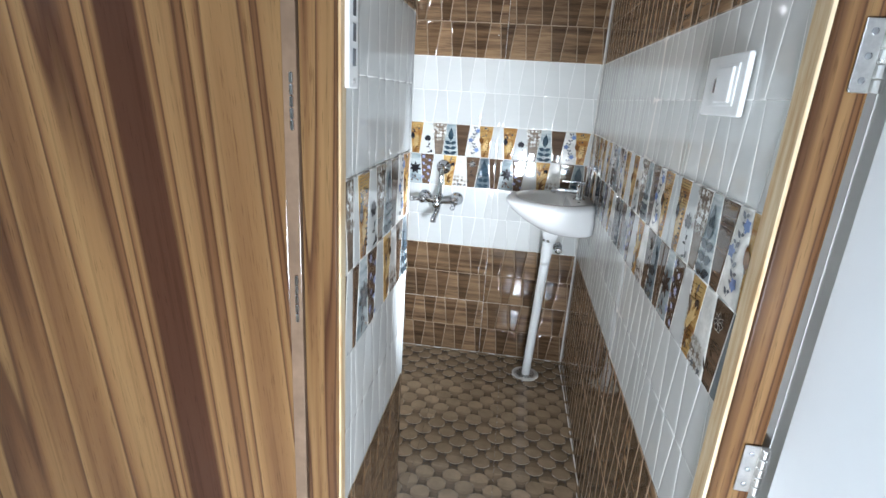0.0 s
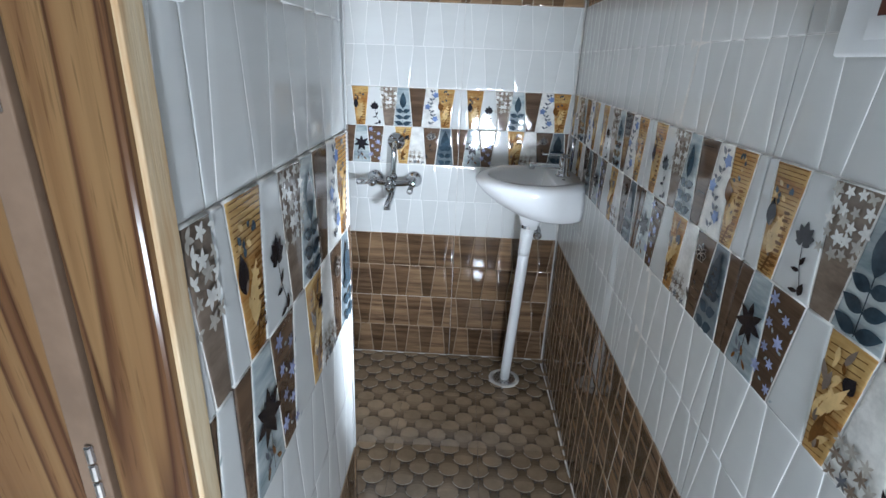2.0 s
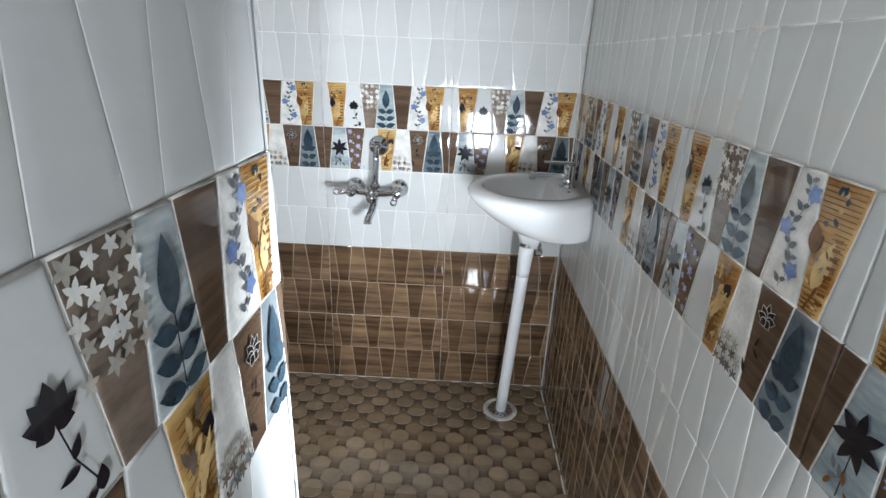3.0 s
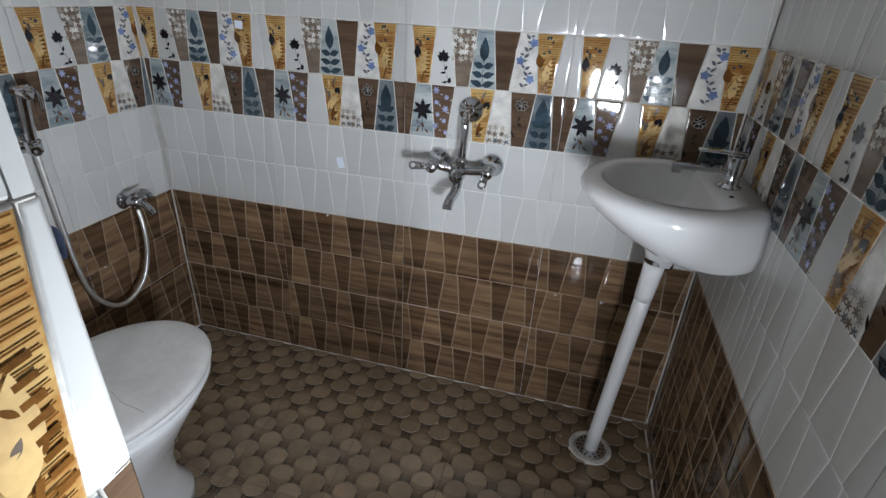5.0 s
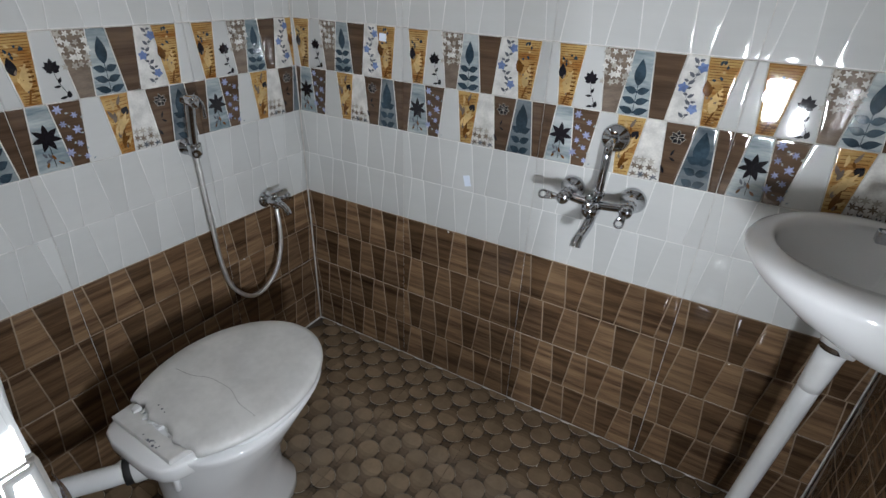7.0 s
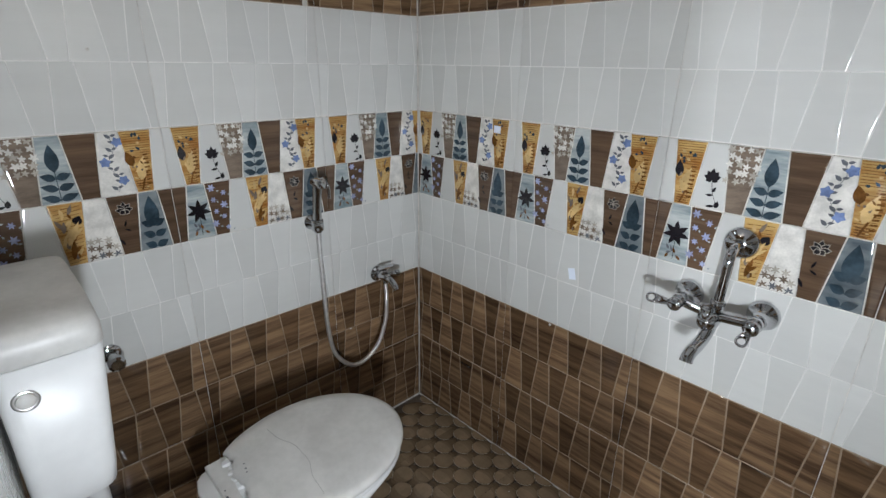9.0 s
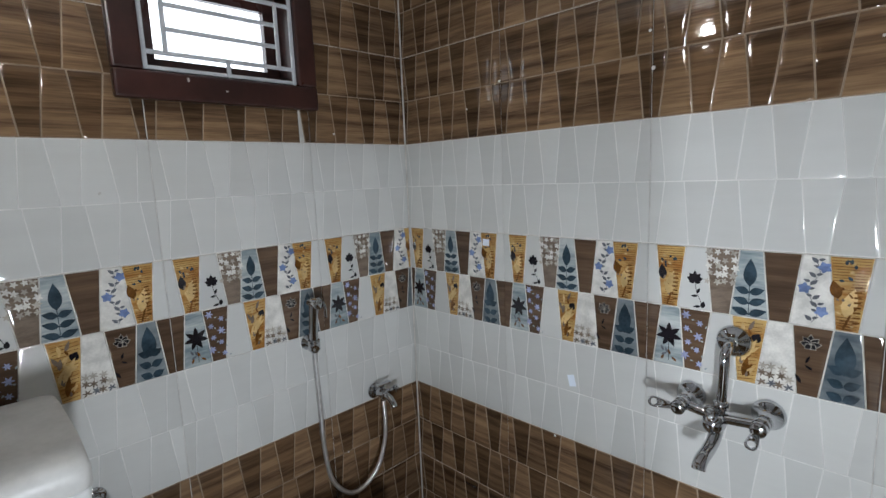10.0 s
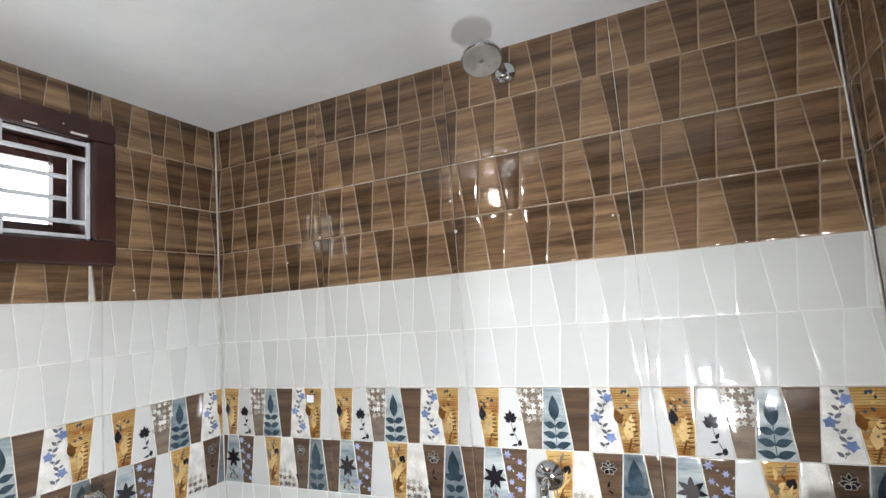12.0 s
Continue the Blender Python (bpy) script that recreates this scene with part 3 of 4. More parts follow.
def angle_valve():
    th = empty("angle_valve", 0, -1.045, 0.652)
    part("flange", lathe([(0.025, 0), (0.024, 0.004), (0.014, 0.008)], (0, 0, 0), (1, 0, 0), 20), M_CHROME, th, smooth=True)
    part("body", merge(cyl((0.005, 0, 0), (1, 0, 0), 0.012, 0.045), cyl((0.040, 0, -0.03), (0, 0, 1), 0.009, 0.03)), M_CHROME, th, smooth=True)
    part("knob", lathe([(0.016, 0), (0.020, 0.003), (0.020, 0.018), (0.014, 0.022)], (0.050, 0, 0), (1, 0, 0), 10), M_CHROME, th)
    return tagged(th, "small chrome angle valve on the wall beside the cistern", "valve")


angle_valve()


# ---- wash basin ----
BX, BY, BZ = W - 0.004, -0.240, 0.925


def d_ring(depth, half, z, back=0.0, n=56, p=2.3, cy=BY, shift=0.0):
    """An outline with a flat back on the wall: depth out from the wall, half the width."""
    pts = []
    m = n * 3 // 4
    for i in range(m):
        a = math.pi * i / (m - 1) - math.pi / 2
        c, s = math.cos(a), math.sin(a)
        pts.append(Vector((BX - back - depth * abs(c) ** (2 / p), cy + shift - half * math.copysign(abs(s) ** (2 / p), s) * -1, z)))
    k = n - m
    first, last = pts[0], pts[-1]
    for i in range(1, k + 1):
        pts.append(last.lerp(first, i / (k + 1)))
    return pts


def oval_ring(depth, half, off, z, n=56):
    """An oval outline whose centre stands off the wall and which the wall cuts."""
    m, rx = n * 3 // 4, depth - off
    reach = math.acos(max(-1.0, -off / rx))
    pts = []
    for i in range(m):
        a = reach * (2 * i / (m - 1) - 1)
        pts.append(Vector((BX - off - rx * math.cos(a), BY + half * math.sin(a), z)))
    k = n - m
    return pts + [pts[-1].lerp(pts[0], i / (k + 1)) for i in range(1, k + 1)]


def wash_basin():
    th = empty("wash_basin", BX, BY, 0.80)
    inv = Matrix.Translation((-BX, -BY, -0.80))
    def add(name, bm, mat, label="", smooth=True):
        bm.transform(inv)
        return part(name, bm, mat, th, label, smooth)
    rings = [d_ring(0.05, 0.028, 0.735, 0.135, shift=-0.017), d_ring(0.075, 0.045, 0.785, 0.125, shift=-0.015), d_ring(0.085, 0.055, 0.800, 0.110, shift=-0.010),
             oval_ring(0.225, 0.180, 0.090, 0.804), oval_ring(0.243, 0.190, 0.098, 0.811), oval_ring(0.295, 0.203, 0.120, 0.838), oval_ring(0.340, 0.212, 0.145, 0.872), oval_ring(0.364, 0.216, 0.160, 0.900),
             oval_ring(0.366, 0.2155, 0.160, 0.910), oval_ring(0.360, 0.210, 0.160, 0.920), oval_ring(0.346, 0.198, 0.158, BZ + 0.002), oval_ring(0.328, 0.182, 0.155, BZ + 0.004),
             d_ring(0.228, 0.156, BZ + 0.001, 0.092), d_ring(0.220, 0.150, BZ - 0.010, 0.096), d_ring(0.200, 0.134, BZ - 0.05, 0.105), d_ring(0.165, 0.104, BZ - 0.098, 0.120), d_ring(0.11, 0.066, BZ - 0.112, 0.15), d_ring(0.04, 0.022, BZ - 0.116, 0.185)]
    add("bowl", loft(rings), M_CERAMIC)
    add("waste", lathe([(0.021, 0), (0.021, 0.003), (0.014, 0.004), (0.012, 0.001)], (BX - 0.205, BY, BZ - 0.1165), (0, 0, 1), 24), M_CHROME, "chrome waste outlet")
    # no hole is cut: a dark disc paints the shade inside it
    add("overflow", lathe([(0.005, 0), (0.005, 0.002)], (BX - 0.060, -0.295, BZ + 0.0025), (0, 0, 1), 14), M_DARK, "dark disc standing for the shade in a tap hole", False)
    return tagged(th, "white ceramic wash basin hung on the tiled wall", "basin")


wash_basin()


def pillar_tap():
    x, y = BX - 0.052, -0.227
    th = empty("pillar_tap", x, y, BZ + 0.003)
    part("body", lathe([(0.026, 0), (0.026, 0.003), (0.019, 0.007), (0.0175, 0.02), (0.0175, 0.066), (0.015, 0.069)], (0, 0, 0), (0, 0, 1), 26), M_CHROME, th, smooth=True)
    sp = boxes(((-0.124, -0.012, 0.030), (-0.008, 0.012, 0.044)), bevel=0.0035)
    box(sp, (-0.124, -0.0115, 0.020), (-0.104, 0.0115, 0.036), 0.0035)
    part("spout", sp, M_CHROME, th)
    part("lever", boxes(((-0.080, -0.009, 0.073), (0.018, 0.009, 0.079)), ((-0.012, -0.014, 0.067), (0.018, 0.014, 0.075)), bevel=0.002), M_CHROME, th)
    return tagged(th, "square-spouted chrome pillar tap on the basin deck", "tap")


pillar_tap()


def waste_pipe():
    th = empty("waste_pipe", 1.588, -0.165, 0)
    top = (0.022, -0.092, 0.735)
    part("pipe", tube([(0, 0, -0.004), (0.011, -0.045, 0.36), (0.020, -0.084, 0.665)], 0.0205, 22, 3), M_PLASTIC, th, smooth=True)
    part("coupling", tube([(0.0185, -0.079, 0.625), (0.020, -0.084, 0.668), top], 0.024, 22, 2, radii=(0.0216, 0.0245)), M_PLASTIC, th, smooth=True)
    part("nut", lathe([(0.024, 0), (0.027, 0.002), (0.027, 0.014), (0.024, 0.016)], (0.0225, -0.093, 0.734), (0, 0, 1), 16), M_CHROME, th, "chrome coupling nut")
    return tagged(th, "white plastic waste pipe running from basin to floor drain", "pipe")


waste_pipe()


def floor_drain():
    th = empty("floor_drain", 1.586, -0.168, 0.0062)
    part("cement_ring", lathe([(0.070, -0.010), (0.066, 0.003), (0.058, 0.0045), (0.050, 0.003), (0.049, -0.003)], (0, 0, 0), (0, 0, 1), 36), M_GROUT, th, "rough cement ring")
    plate = part("grate", lathe([(0.048, -0.003), (0.048, 0.0035), (0.045, 0.0045), (0.002, 0.004)], (0, 0, 0), (0, 0, 1), 36), M_STEEL, th, "dull steel grate")
    for ring, cnt in ((0.030, 10), (0.040, 16)):
        for k in range(cnt):
            a = 2 * math.pi * k / cnt
            # dark discs on the solid grate paint the shade of its holes
            part("grate_hole", lathe([(0.0036, 0.0046), (0.0034, 0.0052)], (ring * math.cos(a), ring * math.sin(a), 0), (0, 0, 1), 8), M_DARK, plate)
    return tagged(th, "round steel floor drain set in cement under the waste pipe", "drain")


floor_drain()


def basin_valve():
    """The stop valve under the basin."""
    th = empty("stop_valve", 1.681, 0, 0.640)
    part("flange", lathe([(0.024, 0), (0.022, 0.005), (0.013, 0.008)], (0, 0, 0), (0, -1, 0), 20), M_CHROME, th, smooth=True)
    part("body", merge(cyl((0, -0.004, 0), (0, -1, 0), 0.0115, 0.05), cyl((0, -0.036, 0.004), (0, 0, 1), 0.008, 0.03)), M_CHROME, th, smooth=True)
    part("knob", lathe([(0.014, 0), (0.018, 0.003), (0.018, 0.016), (0.012, 0.020)], (0, -0.05, 0), (0, -1, 0), 12), M_CHROME, th)
    return tagged(th, "small chrome stop valve on the wall under the basin", "valve")


basin_valve()


# ---- toilet ----
TX, TZ = 0.428, 0.45


def egg(y0, y1, half, z, n=48, wide=0.42, p=2.0, cx=TX):
    """An egg-shaped outline from the back y0 to the front y1, widest at the given share of its length."""
    out = []
    ym = y0 + (y1 - y0) * wide
    for i in range(n):
        a = 2 * math.pi * i / n
        c, s = math.cos(a), math.sin(a)
        ry = (y1 - ym) if s > 0 else (ym - y0)
        out.append(Vector((cx + half * math.copysign(abs(c) ** (2 / p), c), ym + ry * math.copysign(abs(s) ** (2 / p), s), z)))
    return out


def toilet():
    th = empty("toilet", TX, -0.75, 0)
    inv = Matrix.Translation((-TX, 0.75, 0))
    def add(name, bm, mat, label="", smooth=True, parent=None):
        bm.transform(inv)
        return part(name, bm, mat, parent or th, label, smooth)
    YB, YF = -0.965, -0.492
    bowl = loft([egg(-0.98, -0.62, 0.115, 0.0, p=2.6), egg(-0.98, -0.62, 0.112, 0.03, p=2.6), egg(-0.97, -0.645, 0.098, 0.08), egg(-0.96, -0.64, 0.095, 0.16), egg(-0.955, -0.60, 0.115, 0.24),
                 egg(-0.955, -0.54, 0.155, 0.32), egg(-0.955, -0.505, 0.182, 0.375), egg(YB + 0.01, YF - 0.004, 0.187, 0.395, p=2.2), egg(YB + 0.01, YF - 0.006, 0.185, 0.405, p=2.2),
                 egg(YB + 0.05, YF - 0.05, 0.14, 0.404), egg(YB + 0.08, YF - 0.09, 0.10, 0.33), egg(YB + 0.14, YF - 0.16, 0.05, 0.24)])
    add("bowl", bowl, M_CERAMIC)
    def slab(share, z, dy=0.0):
        """The shelf behind the bowl: a plan that narrows towards the cistern."""
        plan = ((0.545, -0.870), (0.533, -0.915), (0.514, -0.958), (0.496, -0.976), (0.455, -0.988), (0.340, -0.988), (0.300, -0.978), (0.284, -0.962), (0.274, -0.930), (0.285, -0.870))
        return [Vector((0.410 + (x - 0.410) * share, -0.90 + (y + 0.90) * share + dy, z)) for x, y in plan][::-1]
    back = loft([slab(0.55, 0.322, 0.012), slab(0.70, 0.342, 0.008), slab(0.90, 0.357), slab(0.975, 0.368), slab(1.0, 0.385), slab(1.0, 0.399), slab(0.985, 0.405), slab(0.95, 0.408)])
    add("back_shelf", back, M_CERAMIC)
    seat = loft([egg(-0.925, YF, 0.186, 0.407), egg(-0.925, YF + 0.002, 0.189, 0.412), egg(-0.925, YF + 0.002, 0.189, 0.420), egg(-0.92, YF, 0.185, 0.426), egg(-0.88, YF - 0.05, 0.12, 0.426), egg(-0.88, YF - 0.05, 0.12, 0.407)], closed=True)
    add("seat", seat, M_PLASTIC)
    # cover: broken along its back edge
    rnd = random.Random(5)
    n = 72
    outline = []
    for v in egg(-0.985, YF + 0.005, 0.194, 0.0, n=n, wide=0.52):
        edge = -0.915 + 0.006 * math.sin(v.x * 62) + 0.004 * math.sin(v.x * 190 + 1) - 0.10 * (v.x - TX)
        outline.append((v.x, max(v.y, edge)))
    def shrunk(share, z):
        return [Vector((TX + (x - TX) * share, -0.715 + (y + 0.715) * share, z)) for x, y in outline]
    lid = loft([shrunk(0.965, 0.427), shrunk(0.99, 0.4285), shrunk(1.0, 0.434), shrunk(0.995, 0.440), shrunk(0.975, 0.4450), shrunk(0.93, 0.4485), shrunk(0.80, 0.4510), shrunk(0.5, 0.4525), shrunk(0.15, 0.453)])
    cover = add("lid", lid, M_DUSTY, "dusty cracked lid with a broken hinge edge")
    crack = []
    for k in range(14):
        u = k / 13
        x = 0.300 + 0.282 * u
        y = -0.792 + 0.026 * math.sin(math.pi * min(1.0, max(0.0, 1.25 * u - 0.1))) ** 1.4 + 0.002 * math.sin(u * 23)
        r = max(abs(x - TX) / 0.194, 0.02)
        crack.append((x, y, 0.4530 - 0.0016 * r - 0.0030 * max(0.0, r - 0.55)))
    add("crack", tube(crack, 0.0005, 6, 3), M_CRACK, "grey hairline crack", True, cover)
    for x, y, r in ((0.498, -0.757, 0.0030), (0.504, -0.760, 0.0018), (0.482, -0.859, 0.0024), (0.478, -0.864, 0.0016), (0.372, -0.886, 0.0022), (0.389, -0.889, 0.0028), (0.402, -0.892, 0.0018)):
        add("speck", lathe([(r, 0), (r * 0.4, 0.0012)], (x, y, 0.4503), (0, 0, 1), 7), M_STEM, "dirt speck", False, cover)
    # broken hinge plate, its splinters and the crumbs on it
    plate = loft([[Vector((x, y, z)) for x, y in ((0.286 + e, -0.951 + e), (0.504 - e, -0.957 + e), (0.514 - e, -0.911), (0.505, -0.900), (0.284 + e, -0.900))] for e, z in ((0.004, 0.409), (0.0, 0.411), (0.0, 0.4215), (0.0025, 0.424))])
    hb = add("hinge_plate", plate, M_DUSTY, "dusty broken hinge plate", False)
    for k in range(9):
        x = 0.318 + 0.0195 * k + rnd.uniform(-0.006, 0.006)
        a, h = rnd.uniform(0.005, 0.012), rnd.uniform(0.003, 0.006)
        tip = [Vector((rnd.uniform(-0.4, 0.4) * a, -rnd.uniform(0.4, 1.2) * a, rnd.uniform(-0.2, 0.3) * h)) for _ in range(2)]
        low = [Vector((-a, 0.007, -h)), Vector((a, 0.007, -h)), tip[0] + Vector((a * 0.25, 0, -h * 0.8)), tip[1] + Vector((-a * 0.25, 0, -h * 0.8))]
        bm = loft([low, [v + Vector((0, 0.001, 2 * h * (1.0 if i_ < 2 else 0.5))) for i_, v in enumerate(low)]])
        bm.transform(Matrix.Translation((x, -0.912 + rnd.uniform(-0.004, 0.003), 0.431)))
        add("splinter", bm, M_PLASTIC, "white plastic splinter", False, hb)
    for k in range(12):
        r = rnd.uniform(0.0012, 0.0034)
        add("crumb", lathe([(r, 0), (r * 0.9, r * 0.7), (r * 0.3, r * 1.1)], (0.428 + rnd.gauss(0, 0.009), -0.949 + rnd.gauss(0, 0.005), 0.4238), (rnd.uniform(-0.3, 0.3), 0, 1), 6), M_STEM, "black dirt crumb", False, hb)
    add("bolt", cyl((0.490, -0.950, 0.315), (0, 0, 1), 0.007, 0.06), M_PLASTIC, "white plastic seat bolt")
    add("bolt", cyl((0.315, -0.950, 0.315), (0, 0, 1), 0.007, 0.06), M_PLASTIC, "white plastic seat bolt")
    add("inlet", cyl((0.374, -0.978, 0.334), (0.5, 0.85, 0.05), 0.033, 0.09), M_CERAMIC)
    add("inlet_seal", cyl((0.366, -0.992, 0.334), (0.5, 0.85, 0), 0.031, 0.018), M_DARK, "black rubber seal")
    return tagged(th, "white ceramic toilet with dusty, cracked and broken lid", "toilet")


toilet()


def cistern():
    th = empty("cistern", 0.256, -1.176, 0.60)
    def rr(x, y, z, r=0.03, n=6):
        """A rounded rectangle with its back on the wall."""
        y += 0.005
        pts, dy = [], min(0.0, y - 0.077)
        for cx, cy, a0 in ((x - r, y - r, 0), (-x + r, y - r, 90), (-x + r, -y + r, 180), (x - r, -y + r, 270)):
            for k in range(n):
                a = radians(a0 + 90 * k / (n - 1))
                pts.append(Vector((cx + r * math.cos(a), dy + cy + r * math.sin(a), z)))
        return pts
    part("tank", loft([rr(0.165, 0.050, 0.0), rr(0.180, 0.0575, 0.014), rr(0.184, 0.060, 0.05, 0.028), rr(0.190, 0.072, 0.300, 0.024), rr(0.187, 0.070, 0.3025, 0.024)]), M_PLASTIC, th, smooth=True)
    part("lid", loft([rr(0.190, 0.0715, 0.3045, 0.024), rr(0.194, 0.0745, 0.308, 0.025), rr(0.195, 0.075, 0.338, 0.027), rr(0.191, 0.073, 0.350, 0.03), rr(0.180, 0.0721, 0.360, 0.032), rr(0.12, 0.072, 0.367, 0.03), rr(0.05, 0.072, 0.3685, 0.03)]),
         M_DUSTY, th, "dusty white plastic lid", True)
    btn = part("flush_button", lathe([(0.019, 0), (0.019, 0.003), (0.016, 0.005), (0.014, 0.004)], (0.1865, -0.042, 0.246), (1, 0, 0.03), 26), M_STEEL, th, "steel flush button ring", True)
    part("button", lathe([(0.0138, 0.0042), (0.013, 0.0065), (0.002, 0.007)], (0.1865, -0.042, 0.246), (1, 0, 0.03), 22), M_DUSTY, btn, "pale grey button", True)
    return tagged(th, "white plastic cistern with dusty lid hung on the tiled wall", "cistern")


cistern()


def flush_pipe():
    th = empty("flush_pipe", 0.25, -1.160, 0.32)
    part("pipe", tube([(0, 0, 0.285), (0, 0, 0.12), (0.004, 0.004, 0.05), (0.025, 0.032, 0.018), (0.060, 0.090, 0.014), (0.100, 0.142, 0.014), (0.125, 0.180, 0.014)], 0.0235, 20, 7), M_PLASTIC, th, smooth=True)
    part("collar", lathe([(0.028, 0), (0.032, 0.003), (0.032, 0.024), (0.028, 0.027)], (0, 0, 0.252), (0, 0, 1), 20), M_PLASTIC, th)
    return tagged(th, "white plastic flush pipe bent from cistern to toilet", "pipe")


flush_pipe()


# ---- small things on the walls ----
def switch_plate():
    th = empty("switch_plate", 1.7585, -1.500, 1.372)
    part("plate", boxes(((-0.010, -0.083, -0.049), (-0.0005, 0.083, 0.049)), bevel=0.004, seg=3), M_PLASTIC, th)
    part("module_frame", boxes(((-0.0125, -0.060, -0.033), (-0.0102, 0.040, 0.033)), bevel=0.001), M_PLASTIC, th)
    part("rocker", boxes(((-0.018, -0.052, -0.028), (-0.0127, 0.010, 0.028)), bevel=0.0025), M_PLASTIC, th)
    part("indicator", boxes(((-0.0145, 0.016, -0.012), (-0.0127, 0.028, 0.012)), bevel=0.0008), material("red_lens", (0.12, 0.03, 0.02), 0.15), th, "dark red indicator lens")
    return tagged(th, "white modular switch plate with a dark indicator", "switch")


switch_plate()


def latch_keeper():
    th = empty("latch_keeper", XC, -1.725, 1.385)
    part("plate", boxes(((0.0005, -0.018, -0.055), (0.008, 0.022, 0.075)), bevel=0.002), M_PLASTIC, th)
    for k in range(3):
        # grey bars on the solid plate paint the shade of its slots
        part("slot", boxes(((0.0082, -0.004, -0.025 + 0.032 * k), (0.0092, 0.008, -0.002 + 0.032 * k)), bevel=0.0003, seg=1), M_STEM, th, "grey bar standing for the shade in a slot")
    part("screw", lathe([(0.004, 0), (0.003, 0.002)], (0.0081, 0.002, -0.045), (1, 0, 0), 12), M_STEEL, th)
    return tagged(th, "white plastic slotted bolt keeper beside the doorway", "bolt keeper")


latch_keeper()


def wall_lamp():
    th = empty("wall_lamp", 0.60, YS, 1.955)
    part("holder", lathe([(0.036, 0), (0.034, 0.010), (0.022, 0.016), (0.020, 0.030)], (0, 0, 0), (0, 1, 0), 24), M_PLASTIC, th, smooth=True)
    part("bulb", lathe([(0.012, 0.030), (0.018, 0.037), (0.026, 0.054), (0.0275, 0.066), (0.024, 0.080), (0.012, 0.091), (0.001, 0.093)], (0, 0, 0), (0, 1, 0), 24), M_BULB, th, "lit white bulb", True)
    return tagged(th, "small lit bulb in a white wall holder", "lamp")


wall_lamp()


def sticker(x, z, w, h, turn):
    th = link_mesh("sticker", boxes(((-w / 2, -h / 2, 0), (w / 2, h / 2, 0.0006))), M_PAPER)
    th.matrix_world = Matrix.Translation((x, -0.0042, z)) @ Matrix.Rotation(radians(90), 4, "X") @ Matrix.Rotation(turn, 4, "Z")
    return tagged(th, "small white paper sticker stuck to the tiles", "sticker", "stickers on the tiles")


sticker(0.679, 0.787, 0.022, 0.034, 0.25)
sticker(0.372, 1.168, 0.026, 0.022, -0.05)


def plaster_speck(x, y, z, r, axis):
    th = link_mesh("plaster_speck", lathe([(r, 0.0), (r * 0.9, 0.001), (r * 0.3, 0.0022)], (0, 0, 0), axis, 9), M_GROUT)
    th.matrix_world = Matrix.Translation((x, y, z))
    return tagged(th, "tiny dried drop of white plaster on the wall tiles", "plaster drop", "plaster drops on the wall")


for px_, pz_, pr_ in ((0.437, 1.655, 0.004), (0.893, 1.615, 0.005), (0.884, 1.70, 0.004), (1.30, 1.60, 0.003), (0.62, 0.595, 0.004), (0.305, 1.59, 0.003)):
    plaster_speck(px_, -0.0005, pz_, pr_, (0, -1, 0))
for py_, pz_, pr_ in ((-0.30, 1.53, 0.003), (-0.95, 1.375, 0.0035), (-0.33, 0.45, 0.003)):
    plaster_speck(0.0005, py_, pz_, pr_, (1, 0, 0))


def floor_grit():
    """Grains of dried cement along the wall and round the drain."""
    rnd = random.Random(21)
    for k in range(26):
        x, y = rnd.uniform(0.45, 1.74), -abs(rnd.gauss(0.03, 0.10)) - 0.008
        if k > 14:
            x, y = 1.586 + rnd.gauss(0, 0.10), -0.168 + rnd.gauss(0, 0.07)
        if not (0.02 < x < 1.75 and -0.7 < y < -0.008) or math.hypot(x - 1.586, y + 0.168) < 0.07:
            continue
        s = rnd.uniform(0.0012, 0.0032)
        th = link_mesh("cement_grain", lathe([(s * 0.7, 0), (s, s * 0.5), (s * 0.5, s)], (0, 0, 0), (0, 0, 1), 6), M_GROUT)
        th.matrix_world = Matrix.Translation((x, y, 0.0040))
        tagged(th, "grain of dried cement lying on the floor tiles", "cement grain", "cement grains on the floor")


floor_grit()

# ---- tiles ----
TW, TH = 0.45, 0.30
TOP1 = [0, 0.020, 0.089, 0.132, 0.201, 0.245, 0.314, 0.357, 0.426, 0.45]
BOT1 = [0, 0.036, 0.073, 0.149, 0.186, 0.261, 0.298, 0.374, 0.411, 0.45]
TOP2 = [0, 0.035, 0.079, 0.148, 0.191, 0.260, 0.304, 0.373, 0.416, 0.45]
BOT2 = [0, 0.018, 0.093, 0.130, 0.206, 0.243, 0.318, 0.355, 0.431, 0.45]


def clip(poly, axis, limit, keep_above):
    out = []
    for a, b in zip(poly, poly[1:] + poly[:1]):
        ia, ib = (a[axis] >= limit) == keep_above, (b[axis] >= limit) == keep_above
        if ia:
            out.append(a)
        if ia != ib:
            t = (limit - a[axis]) / (b[axis] - a[axis])
            out.append((a[0] + (b[0] - a[0]) * t, a[1] + (b[1] - a[1]) * t))
    return out


def clip_rect(poly, r):
    for axis, limit, above in ((0, r[0], True), (0, r[1], False), (1, r[2], True), (1, r[3], False)):
        poly = clip(poly, axis, limit, above)
        if len(poly) < 3:
            return []
    clean = [p for p, q in zip(poly, poly[1:] + poly[:1]) if abs(p[0] - q[0]) + abs(p[1] - q[1]) > 1e-5]
    return clean if len(clean) >= 3 else []


